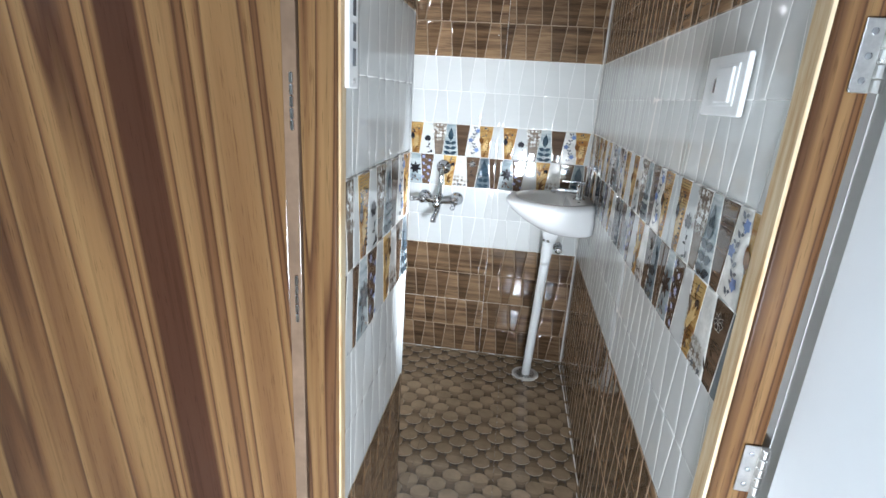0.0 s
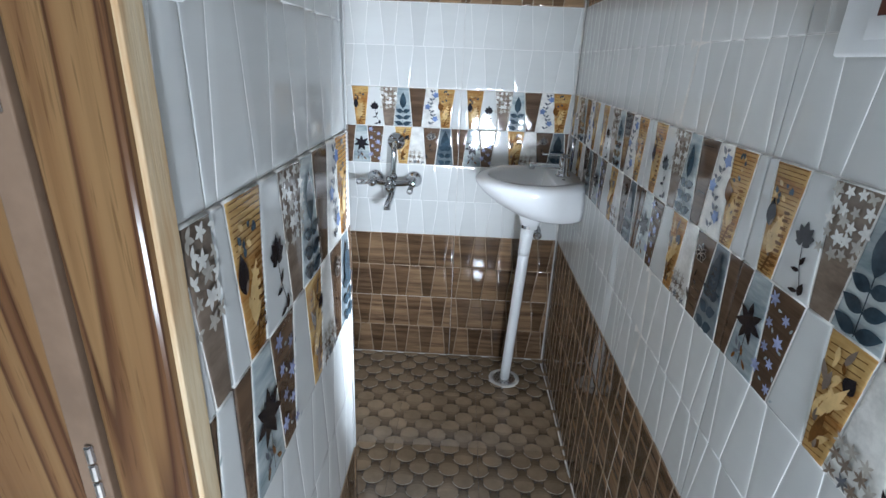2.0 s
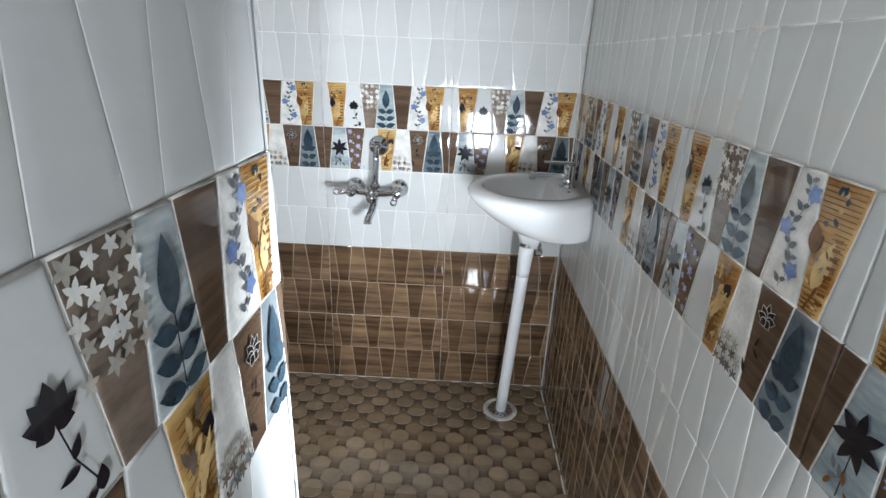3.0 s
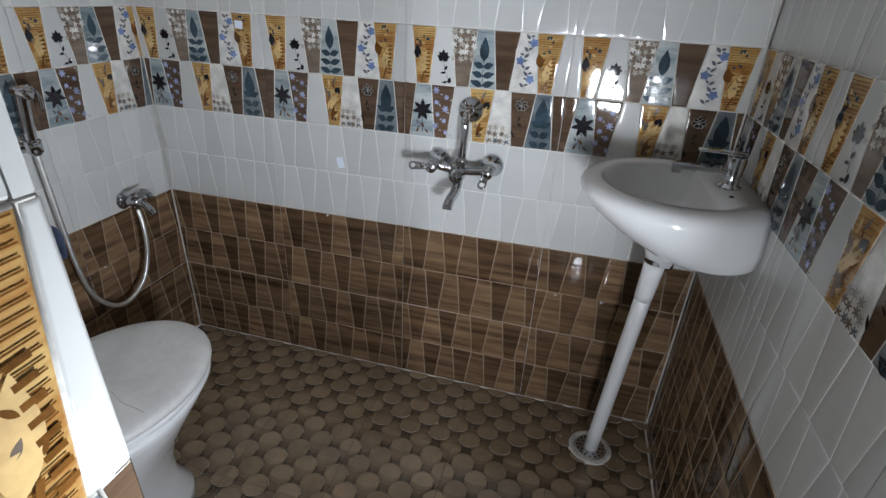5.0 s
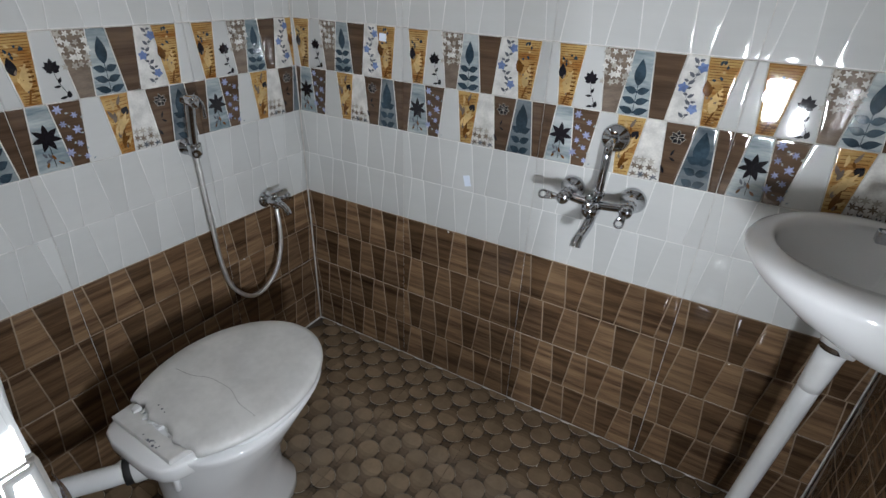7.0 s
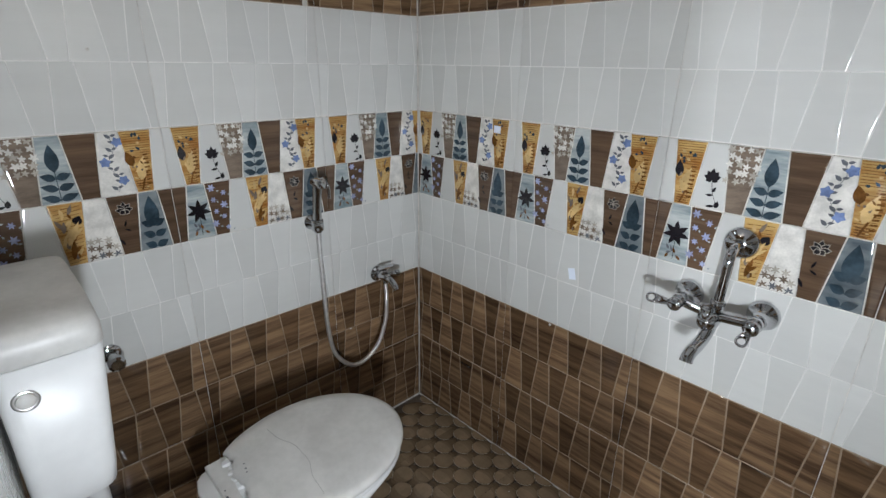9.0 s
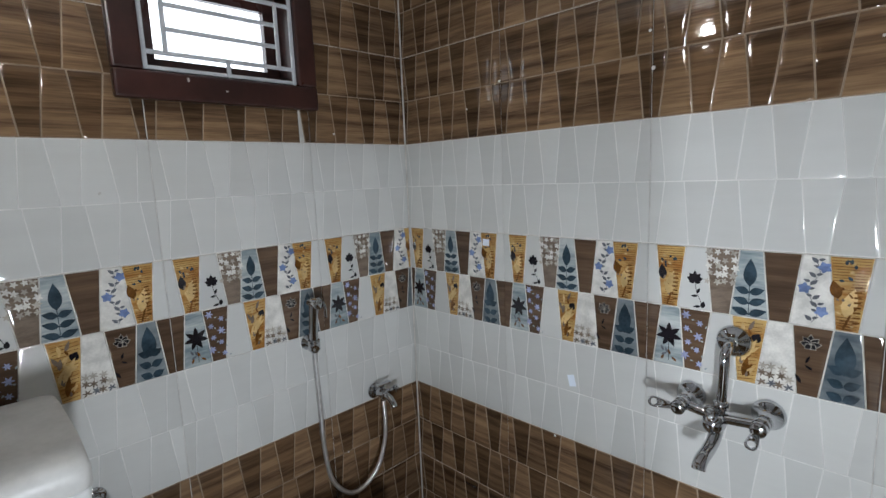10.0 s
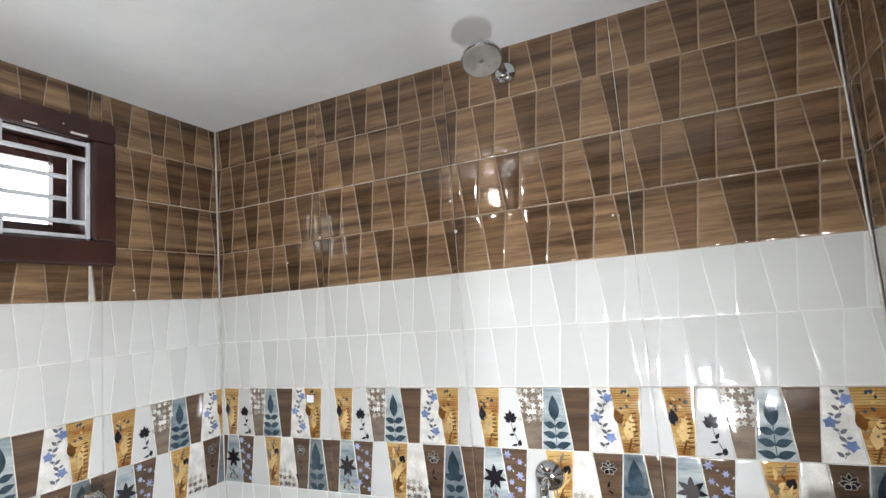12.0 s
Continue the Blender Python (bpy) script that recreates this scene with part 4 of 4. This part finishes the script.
def inset(poly, d):
    """A convex outline, counterclockwise, moved inwards by d; empty where it is too small."""
    n = len(poly)
    lines = []
    for a, b in zip(poly, poly[1:] + poly[:1]):
        dx, dy = b[0] - a[0], b[1] - a[1]
        l = math.hypot(dx, dy)
        nx, ny = -dy / l, dx / l
        lines.append((nx, ny, nx * a[0] + ny * a[1] + d))
    out = []
    for i in range(n):
        a, b = lines[i - 1], lines[i]
        det = a[0] * b[1] - a[1] * b[0]
        if abs(det) < 1e-6:
            return []
        out.append(((a[2] * b[1] - b[2] * a[1]) / det, (a[0] * b[2] - b[0] * a[2]) / det))
    for l in lines:
        if min(l[0] * p[0] + l[1] * p[1] - l[2] for p in out) < -1e-5:
            return []
    return out


def area(poly):
    return 0.5 * sum(a[0] * b[1] - b[0] * a[1] for a, b in zip(poly, poly[1:] + poly[:1]))


class Sheet:
    """Collects faces with materials for from_pydata."""

    def __init__(self):
        self.v, self.f, self.m, self.mats, self.soft = [], [], [], [], []

    def mat(self, material_):
        if material_ not in self.mats:
            self.mats.append(material_)
        return self.mats.index(material_)

    def face(self, pts, material_):
        s = len(self.v)
        self.v += pts
        self.f.append(list(range(s, s + len(pts))))
        self.m.append(self.mat(material_))

    def raised(self, poly, h, bevel, base, material_, lift=(0.0, 0.0), edge=None, sides=(), soft=0.0, crown=0.00045):
        """A bevelled plate on an outline; the skirt goes down to base."""
        if area(poly) < 0:
            poly = poly[::-1]
        top = inset(poly, bevel) or inset(poly, bevel * 0.3)
        if not top:
            return
        rounds = []
        for share, rise in ((0.35, 0.55), (1.0, 1.0)):
            ring = inset(poly, bevel + soft * share) if soft else []
            if not ring:
                break
            rounds.append((ring, h + crown * rise))
        cx, cy = sum(p[0] for p in poly) / len(poly), sum(p[1] for p in poly) / len(poly)
        s = len(self.v)
        n = len(poly)
        def up(x, y, z):
            return (x, y, z + (x - cx) * lift[0] + (y - cy) * lift[1])
        self.v += [(x, y, base) for x, y in poly] + [(x, y, 0.0) for x, y in poly] + [up(x, y, h) for x, y in top] + [up(x, y, z) for ring, z in rounds for x, y in ring]
        k, ke = self.mat(material_), self.mat(edge or material_)
        last = 2 * n
        for r in [n * q for q in range(2 + len(rounds))]:
            for i in range(n):
                j = (i + 1) % n
                if r:
                    self.soft.append(len(self.f))
                self.f.append([s + r + i, s + r + j, s + r + n + j, s + r + n + i])
                cut = r >= 2 * n or any(abs(poly[i][0] - q) < 1e-4 and abs(poly[j][0] - q) < 1e-4 for q in sides)
                self.m.append(k if cut else ke)
            last = r + n
        self.f.append([s + last + i for i in range(n)])
        self.m.append(k)

    def mesh(self, name):
        me = bpy.data.meshes.new(name)
        me.from_pydata(self.v, [], self.f)
        for m in self.mats:
            me.materials.append(m)
        me.polygons.foreach_set("material_index", self.m)
        for i in self.soft:
            me.polygons[i].use_smooth = True
        me.update()
        return me


def petal(cx, cy, ln, wd, ang, n=8):
    """A pointed leaf outline from its root."""
    pts = []
    for k in range(n + 1):
        t = k / n
        pts.append((t * ln, wd * math.sin(math.pi * t ** 0.8) * 0.5))
    pts += [(x, -y) for x, y in pts[-2:0:-1]]
    c, s = math.cos(ang), math.sin(ang)
    return [(cx + x * c - y * s, cy + x * s + y * c) for x, y in pts]


def bar(x0, y0, x1, y1, w):
    dx, dy = x1 - x0, y1 - y0
    l = math.hypot(dx, dy) or 1
    nx, ny = -dy / l * w / 2, dx / l * w / 2
    return [(x0 - nx, y0 - ny), (x1 - nx, y1 - ny), (x1 + nx, y1 + ny), (x0 + nx, y0 + ny)]


def flower(out, cx, cy, r, n, mat, wd=0.5, turn=0.0):
    for k in range(n):
        out.append((petal(cx, cy, r, r * wd, turn + 2 * math.pi * k / n), mat))


def decor_row1():
    """Prints of the border's upper row, in tile coordinates above its middle line."""
    o, rnd = [], random.Random(11)
    Y = 0.150
    # gold panels: bands, dark cap and rows of dashes
    for x0, x1, seed in ((0.024, 0.085, 1), (0.361, 0.422, 2)):
        rg = random.Random(seed)
        cx = (x0 + x1) / 2
        for k in range(26):
            t = k / 26
            y = Y + 0.146 - k * 0.0056
            lo, hi = x0 + 0.0165 * t, x1 - 0.0165 * t
            cut = rg.uniform(0.2, 0.8)
            mid = lo + (hi - lo) * cut
            if k < 9 or k > 20:
                o.append((bar(lo, y, hi, y + 0.001, 0.0011), M_GOLD_D))
            else:
                o.append((bar(mid, y, hi, y + 0.001, 0.0011), M_GOLD_D))
        o.append((petal(cx - 0.016, Y + 0.065, 0.038, 0.020, 1.45 + 0.2 * seed), M_INK if seed == 1 else M_GOLD_D))
        o.append((petal(cx - 0.004, Y + 0.030, 0.060, 0.024, 1.35), M_GOLD_P))
        for k in range(8):
            o.append((bar(cx + 0.008, Y + 0.020 + k * 0.010, cx + 0.019, Y + 0.021 + k * 0.010, 0.004), M_GOLD_D))
        for k in range(9):
            o.append((petal(rg.uniform(x0 + 0.010, x1 - 0.014), Y + rg.uniform(0.095, 0.138), rg.uniform(0.006, 0.012), 0.006, rg.uniform(0, 3)), M_SLATE if k % 3 else M_GOLD_P))
        for k in range(10):
            o.append((petal(rg.uniform(cx - 0.016, cx + 0.012), Y + rg.uniform(0.008, 0.09), rg.uniform(0.005, 0.013), rg.uniform(0.003, 0.006), rg.uniform(0, 3)), (M_GOLD_P, M_GOLD_D, M_TAUPE)[k % 3]))
        for k in range(4):
            o.append((bar(cx - 0.012, Y + 0.006 + k * 0.005, cx + 0.010, Y + 0.004 + k * 0.006, 0.0016), M_GOLD_D))
        o.append((bar(cx - 0.006, Y + 0.004, cx + 0.004, Y + 0.034, 0.004), M_GOLD_D))
    # lotus on white
    fx, fy = 0.111, Y + 0.070
    for a, l in ((90, 0.024), (55, 0.021), (125, 0.021), (20, 0.019), (160, 0.019), (-20, 0.014), (200, 0.014)):
        o.append((petal(fx, fy, l, 0.012, radians(a)), M_INK))
    o += [(bar(fx, fy, fx + 0.005, fy - 0.028, 0.0012), M_INK), (bar(fx + 0.005, fy - 0.028, fx + 0.017, fy - 0.055, 0.0012), M_INK),
          (petal(fx + 0.005, fy - 0.030, 0.015, 0.007, radians(62)), M_INK), (petal(fx + 0.008, fy - 0.036, 0.016, 0.006, radians(185)), M_INK), (petal(fx + 0.018, fy - 0.064, 0.017, 0.011, radians(80)), M_INK),
          (petal(fx + 0.015, fy - 0.060, 0.018, 0.006, radians(190)), M_INK)]
    # white lilies over taupe
    for k in range(20):
        flower(o, 0.140 + (k % 4) * 0.0175 + rnd.uniform(-0.003, 0.003), Y + 0.140 - (k // 4) * 0.0165 + rnd.uniform(-0.003, 0.003), rnd.uniform(0.0075, 0.0105), 5, M_LILY if (k % 3 and k < 15) else M_BEIGE, 0.5, rnd.uniform(0, 2))
    # slate leaf on grey
    lx = 0.223
    o.append((petal(lx, Y + 0.070, 0.062, 0.026, radians(90)), M_SLATE))
    o.append((bar(lx, Y + 0.005, lx, Y + 0.075, 0.0016), M_SLATE))
    for k, y in enumerate((0.060, 0.036, 0.012)):
        for s in (0, 1):
            o.append((petal(lx, Y + y - 0.004, 0.030 + 0.003 * k, 0.017, radians(18) if not s else radians(162)), M_SLATE))
    # blue blossom branch on white
    for k in range(9):
        y = Y + 0.010 + k * 0.015
        x = 0.3355 + 0.009 * math.sin(k * 1.1)
        o.append((bar(x, y, 0.3355 + 0.009 * math.sin((k + 1) * 1.1), y + 0.015, 0.0011), M_STEM))
        o += [(petal(x, y + 0.004, 0.016, 0.008, radians(35 if k % 2 else 140)), M_STEM), (petal(x, y + 0.009, 0.012, 0.006, radians(160 if k % 2 else 15)), M_STEM)]
        if k % 3 == 1:
            flower(o, x + (0.007 if k % 2 else -0.007), y + 0.010, 0.0125, 5, M_BLUE, 0.8, k)
    return o


def decor_row2():
    """Prints of the border's lower row."""
    o, rnd = [], random.Random(12)
    # black star leaf on grey
    sx, sy = 0.056, 0.078
    for a in (90, 38, 142, -12, 192, -65, 245):
        o.append((petal(sx, sy, 0.032, 0.013, radians(a)), M_INK))
    o += [(bar(sx, sy, sx + 0.001, 0.012, 0.0014), M_INK)]
    for k in range(6):
        o.append((petal(sx + rnd.uniform(-0.024, 0.024), rnd.uniform(0.012, 0.04), 0.016, 0.006, rnd.uniform(0, 3)), M_GOLD_D if k % 2 else M_STEM))
    # small blue flowers on wood
    for k in range(8):
        x, y = 0.098 + (k % 2) * 0.026 + rnd.uniform(-0.004, 0.004), 0.135 - k * 0.0165
        flower(o, x, y, 0.0085 if k % 3 else 0.0115, 6, M_LILAC, 0.42, k)
        o.append((petal(x + 0.012, y - 0.010, 0.008, 0.004, k), M_GREY))
    # gold panel with bands
    for k in range(16):
        o.append((bar(0.209 - k * 0.0006, 0.008 + k * 0.0085, 0.240 + k * 0.0008, 0.013 + k * 0.0085, 0.0012), M_GOLD_D))
    for k in range(26):
        o.append((petal(rnd.uniform(0.210, 0.232), rnd.uniform(0.010, 0.125), rnd.uniform(0.012, 0.028), rnd.uniform(0.004, 0.010), rnd.uniform(0.6, 2.2)), (M_GOLD_P, M_GOLD_P, M_GOLD_D, M_GOLD_P, M_TAUPE)[k % 5]))
    o += [(petal(0.236, 0.098, 0.022, 0.020, radians(60)), M_INK), (petal(0.214, 0.050, 0.062, 0.014, radians(62)), M_GOLD_P), (petal(0.218, 0.015, 0.05, 0.012, radians(80)), M_GOLD_D)]
    # blossoms on white
    for k in range(11):
        flower(o, 0.256 + (k % 4) * 0.0165 + rnd.uniform(-0.003, 0.003), 0.012 + (k // 4) * 0.020 + rnd.uniform(-0.004, 0.004), 0.0105, 6, M_STEM if k in (1, 3) else M_TAUPE if k < 7 else M_BEIGE, 0.36, rnd.uniform(0, 2))
    # lotus outline on wood
    fx, fy = 0.337, 0.112
    for a, l in ((90, 0.022), (50, 0.020), (130, 0.020), (12, 0.018), (168, 0.018), (-40, 0.012), (220, 0.012)):
        o.append((petal(fx - 0.0014 * math.cos(radians(a)), fy - 0.0014 * math.sin(radians(a)), l + 0.0028, 0.0132, radians(a)), M_BEIGE))
        o.append((petal(fx, fy, l, 0.0105, radians(a)), M_INK))
    o += [(petal(fx - 0.006, fy - 0.040, 0.018, 0.005, radians(70)), M_INK), (petal(fx + 0.006, fy - 0.052, 0.016, 0.005, radians(150)), M_INK), (petal(fx - 0.012, fy - 0.085, 0.022, 0.007, radians(120)), M_INK)]
    # dark leaf
    lx = 0.394
    o.append((petal(lx, 0.060, 0.080, 0.034, radians(90)), M_SLATE))
    for y in (0.070, 0.042, 0.014):
        for s in (25, 155):
            o.append((petal(lx, y - 0.006, 0.030, 0.019, radians(s)), M_SLATE))
    return o


ROW1 = [M_WHITE, M_GOLD, M_WHITE, M_TAUPE, M_GREY, M_WOOD_B, M_LILY, M_GOLD, M_WHITE]
ROW2 = [M_WOOD_B, M_GREY, M_WOOD_B, M_WHITE, M_GOLD, M_LILY, M_WOOD_B, M_GREY_D, M_WOOD_B]
DECOR = None


def tile_mesh(kind, rects):
    """One wall tile of two rows of embossed wedges, cut to the rectangles."""
    global DECOR
    if DECOR is None:
        DECOR = decor_row1() + decor_row2()
    sh = Sheet()
    for r in rects:
        r = (r[0] + 0.0007, r[1] - 0.0007, r[2] + 0.0007, r[3] - 0.0007)
        if r[1] - r[0] < 0.004 or r[3] - r[2] < 0.004:
            continue
        for row, (top, bot, y0, y1) in enumerate(((TOP2, BOT2, 0.0, TH / 2), (TOP1, BOT1, TH / 2, TH))):
            for i in range(9):
                poly = clip_rect([(bot[i], y0), (bot[i + 1], y0), (top[i + 1], y1), (top[i], y1)], r)
                if not poly or area(poly) < 2e-5:
                    continue
                wide = (i % 2 == 1) if row else (i % 2 == 0)
                if kind == "white":
                    mat = M_WHITE
                elif kind == "brown":
                    mat = M_WOOD_D if wide else M_WOOD_L
                else:
                    mat = (ROW1 if row else ROW2)[i]
                # wedges overlap like shingles: each rises a little towards one side
                h = {"border": 0.0030, "brown": 0.0013, "white": 0.0003}[kind]
                lift = {"border": (0.004, 0.0), "brown": (0.013, -0.002), "white": (0.006, -0.001)}[kind]
                groove = {"border": 0.0014, "brown": 0.0018, "white": 0.0014}[kind]
                sh.raised(poly, h, groove, -0.008, mat, lift, M_WHITE_EDGE if kind == "white" else M_LINE if kind == "brown" else M_LILY, r[:2], {"border": 0.005, "brown": 0.010, "white": 0.010}[kind], {"border": 0.0005, "brown": 0.0010, "white": 0.0007}[kind])
        if kind == "border":
            for q, (poly, mat) in enumerate(DECOR):
                if all(r[0] < x < r[1] and r[2] < y < r[3] for x, y in poly):
                    if area(poly) < 0:
                        poly = poly[::-1]
                    sh.face([(x, y, 0.0044 + 0.000004 * q) for x, y in poly], mat)
    return sh.mesh("wall_tile") if sh.f else None


TILES = {}
COURSES = ["brown", "brown", "white", "border", "white", "brown", "brown"]


def tile_wall(wall, origin, u_axis, normal, u_min, u_max, phase, hole=None, filler=None):
    """Tiles on a wall: u runs along it, a joint stands at phase; hole (u0, u1, v0, v1) stays free."""
    U, N3, V = Vector(u_axis), Vector(normal), Vector((0, 0, 1))
    base = Matrix((U, V, N3)).transposed().to_4x4()
    k0 = math.floor((u_min - phase) / TW + 1e-6)
    k1 = math.ceil((u_max - phase) / TW - 1e-6)
    for row, kind in enumerate(COURSES):
        v0 = row * TH
        for k in range(k0, k1):
            uo = phase + k * TW
            full = (max(0, u_min - uo), min(TW, u_max - uo), 0.0, min(TH, ZC - v0))
            shift = 0.0
            rects = [full]
            if hole:
                h = (hole[0] - uo, hole[1] - uo, hole[2] - v0, hole[3] - v0)
                if h[0] < full[1] and h[1] > full[0] and h[2] < full[3] and h[3] > full[2]:
                    rects = [(full[0], min(full[1], h[0]), full[2], full[3]), (max(full[0], h[1]), full[1], full[2], full[3]),
                             (max(full[0], h[0]), min(full[1], h[1]), full[2], h[2]), (max(full[0], h[0]), min(full[1], h[1]), h[3], full[3])]
                    rects = [q for q in rects if q[1] - q[0] > 0.004 and q[3] - q[2] > 0.004]
            if filler is not None and uo < u_min - 0.2:
                # a cut strip taken from further along the tile
                wdt = full[1] - full[0]
                rects = [(filler, filler + wdt, full[2], full[3])]
                shift = full[0] - filler
            key = (kind, tuple(tuple(round(c, 4) for c in q) for q in rects))
            if key not in TILES:
                TILES[key] = tile_mesh(kind, rects)
            if TILES[key] is None:
                continue
            ob = new("wall_tile", TILES[key])
            ob.parent = wall
            ob.matrix_world = Matrix.Translation(Vector(origin) + U * (uo + shift) + V * v0) @ base


def grout_sheet(wall, pts):
    bm = bmesh.new()
    bm.faces.new([bm.verts.new(p) for p in pts])
    return part("grout", bm, M_GROUT, wall)


tile_wall(wall_back, (0, 0.003, 0), (1, 0, 0), (0, -1, 0), 0.0, W, -0.011)
tile_wall(wall_window, (-0.003, 0, 0), (0, 1, 0), (1, 0, 0), YS, 0.0, -0.385, hole=(WY0 - 0.003, WY1 + 0.003, WZ0 - 0.003, WZ1 + 0.003))
RU = Vector((WD - W, -1.72, 0)).normalized()
tile_wall(wall_right, (W + 0.003, 0, 0), RU, (RU.y, -RU.x, 0), 0.0, 1.7205, -0.012)
tile_wall(wall_alcove, (XC - 0.003, 0, 0), (0, 1, 0), (1, 0, 0), -1.7355, YS, -1.694, filler=0.136)
tile_wall(wall_alcove, (XC, YS - 0.003, 0), (-1, 0, 0), (0, 1, 0), 0.0, XC, 0.1)
for wall_, pts_ in ((wall_back, ((0, 0.0042, 0), (W, 0.0042, 0), (W, 0.0042, ZC), (0, 0.0042, ZC))),
                    (wall_right, ((W + 0.0042, 0, 0), (WD + 0.0042, -1.72, 0), (WD + 0.0042, -1.72, ZC), (W + 0.0042, 0, ZC))),
                    (wall_alcove, ((XC - 0.0042, -1.735, 0), (XC - 0.0042, YS - 0.0042, 0), (XC - 0.0042, YS - 0.0042, ZC), (XC - 0.0042, -1.735, ZC))),
                    (wall_alcove, ((XC - 0.0042, YS - 0.0043, 0), (0, YS - 0.0043, 0), (0, YS - 0.0043, ZC), (XC - 0.0042, YS - 0.0043, ZC)))):
    grout_sheet(wall_, pts_)
for pts_ in (((-0.0042, YS, 0), (-0.0042, 0, 0), (-0.0042, 0, WZ0), (-0.0042, YS, WZ0)), ((-0.0042, YS, WZ1), (-0.0042, 0, WZ1), (-0.0042, 0, ZC), (-0.0042, YS, ZC)),
             ((-0.0042, YS, WZ0), (-0.0042, WY0, WZ0), (-0.0042, WY0, WZ1), (-0.0042, YS, WZ1)), ((-0.0042, WY1, WZ0), (-0.0042, 0, WZ0), (-0.0042, 0, WZ1), (-0.0042, WY1, WZ1))):
    grout_sheet(wall_window, pts_)


# floor tiles with overlapping round scales
FT = 0.30


def floor_tile_mesh(r, flip):
    """A floor tile; each scale is a shallow tilted disc, its round edge proud of the one before."""
    sh = Sheet()
    r = (r[0] + 0.0002, r[1] - 0.0002, r[2] + 0.0002, r[3] - 0.0002)
    sh.raised([(r[0], r[2]), (r[1], r[2]), (r[1], r[3]), (r[0], r[3])], 0.0006, 0.0006, -0.008, M_FLOOR)
    n, rad, back, pitch = 24, 0.0365, 0.066, 0.050
    whole = (r[0] + 0.0001, r[1] - 0.0001, r[2] + 0.0001, r[3] - 0.0001)
    for row in range(-1, 9):
        for col in range(-1, 5):
            cx = col * 0.1 + (0.05 if row % 2 else 0.0)
            cy = row * pitch
            # a tongue: round in front, drawn out to a low root behind
            ring = []
            for k in range(n):
                c, d = math.cos(2 * math.pi * k / n), math.sin(2 * math.pi * k / n)
                ring.append((cx + rad * c * (1.0 if d > 0 else 1.0 - 0.35 * d * d), cy + (rad if d > 0 else back) * d))
            if flip:
                ring = [(x, FT - y) for x, y in ring][::-1]
            yc = FT - cy if flip else cy
            s = -1 if flip else 1
            def hz(x, y, extra):
                return 0.0008 + extra + 0.0066 * max(0.0, (s * (y - yc) + back) / (rad + back))
            poly = clip_rect(ring, whole)
            if not poly or area(poly) < 6e-5:
                continue
            top = inset(poly, 0.0015)
            if not top:
                continue
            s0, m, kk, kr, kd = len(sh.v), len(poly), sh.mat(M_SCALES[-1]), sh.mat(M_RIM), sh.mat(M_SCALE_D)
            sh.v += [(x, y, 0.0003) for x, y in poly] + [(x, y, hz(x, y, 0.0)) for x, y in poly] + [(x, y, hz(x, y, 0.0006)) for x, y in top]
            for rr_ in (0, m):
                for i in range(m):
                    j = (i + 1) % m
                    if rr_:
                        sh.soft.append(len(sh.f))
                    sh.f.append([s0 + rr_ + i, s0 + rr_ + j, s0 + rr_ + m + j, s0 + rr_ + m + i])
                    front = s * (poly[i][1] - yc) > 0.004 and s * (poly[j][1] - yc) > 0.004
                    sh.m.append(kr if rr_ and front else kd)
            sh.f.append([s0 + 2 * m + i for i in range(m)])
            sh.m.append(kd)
            # glaze tone with overlap shade painted in: bands pale from root to front
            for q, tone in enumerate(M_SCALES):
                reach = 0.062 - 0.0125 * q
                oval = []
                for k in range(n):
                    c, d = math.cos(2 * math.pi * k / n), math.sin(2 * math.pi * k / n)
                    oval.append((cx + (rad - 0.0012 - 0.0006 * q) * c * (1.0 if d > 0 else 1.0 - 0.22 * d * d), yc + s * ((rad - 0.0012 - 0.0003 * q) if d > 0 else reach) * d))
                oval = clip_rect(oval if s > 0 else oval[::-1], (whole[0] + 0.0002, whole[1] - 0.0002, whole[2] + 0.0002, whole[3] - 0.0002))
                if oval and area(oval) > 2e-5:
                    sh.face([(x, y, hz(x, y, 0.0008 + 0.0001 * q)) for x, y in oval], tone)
    return sh.mesh("floor_tile")


FLOORS = {}
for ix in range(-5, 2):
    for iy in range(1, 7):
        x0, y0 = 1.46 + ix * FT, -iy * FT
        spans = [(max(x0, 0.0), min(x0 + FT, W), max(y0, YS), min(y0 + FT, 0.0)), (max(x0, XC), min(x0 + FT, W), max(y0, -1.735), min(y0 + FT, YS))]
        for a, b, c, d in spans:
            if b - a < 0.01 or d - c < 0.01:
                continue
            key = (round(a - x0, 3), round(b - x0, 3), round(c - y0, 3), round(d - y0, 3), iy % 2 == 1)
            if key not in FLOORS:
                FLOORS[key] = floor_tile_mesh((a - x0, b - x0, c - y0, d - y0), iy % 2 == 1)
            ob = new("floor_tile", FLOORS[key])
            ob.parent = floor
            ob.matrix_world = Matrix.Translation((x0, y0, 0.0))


# beads of grout along the corners
def bead(wall, a, b):
    part("grout_bead", boxes((a, b), bevel=0.0012, seg=1), M_GROUT, wall)


bead(wall_back, (0.004, -0.005, 0.0), (W - 0.006, -0.0005, 0.0072))
bead(wall_window, (0.0005, YS + 0.004, 0.0), (0.005, -0.006, 0.0072))
bead(wall_right, (W - 0.020, -1.70, 0.0), (W - 0.0165, -0.9, 0.004))
bead(wall_right, (W - 0.0105, -0.9, 0.0), (W - 0.0055, -0.006, 0.0072))
bead(wall_back, (0.0003, -0.0042, 0.005), (0.0042, -0.0003, ZC - 0.001))
bead(wall_back, (W - 0.0048, -0.0042, 0.005), (W - 0.0008, -0.0003, ZC - 0.001))
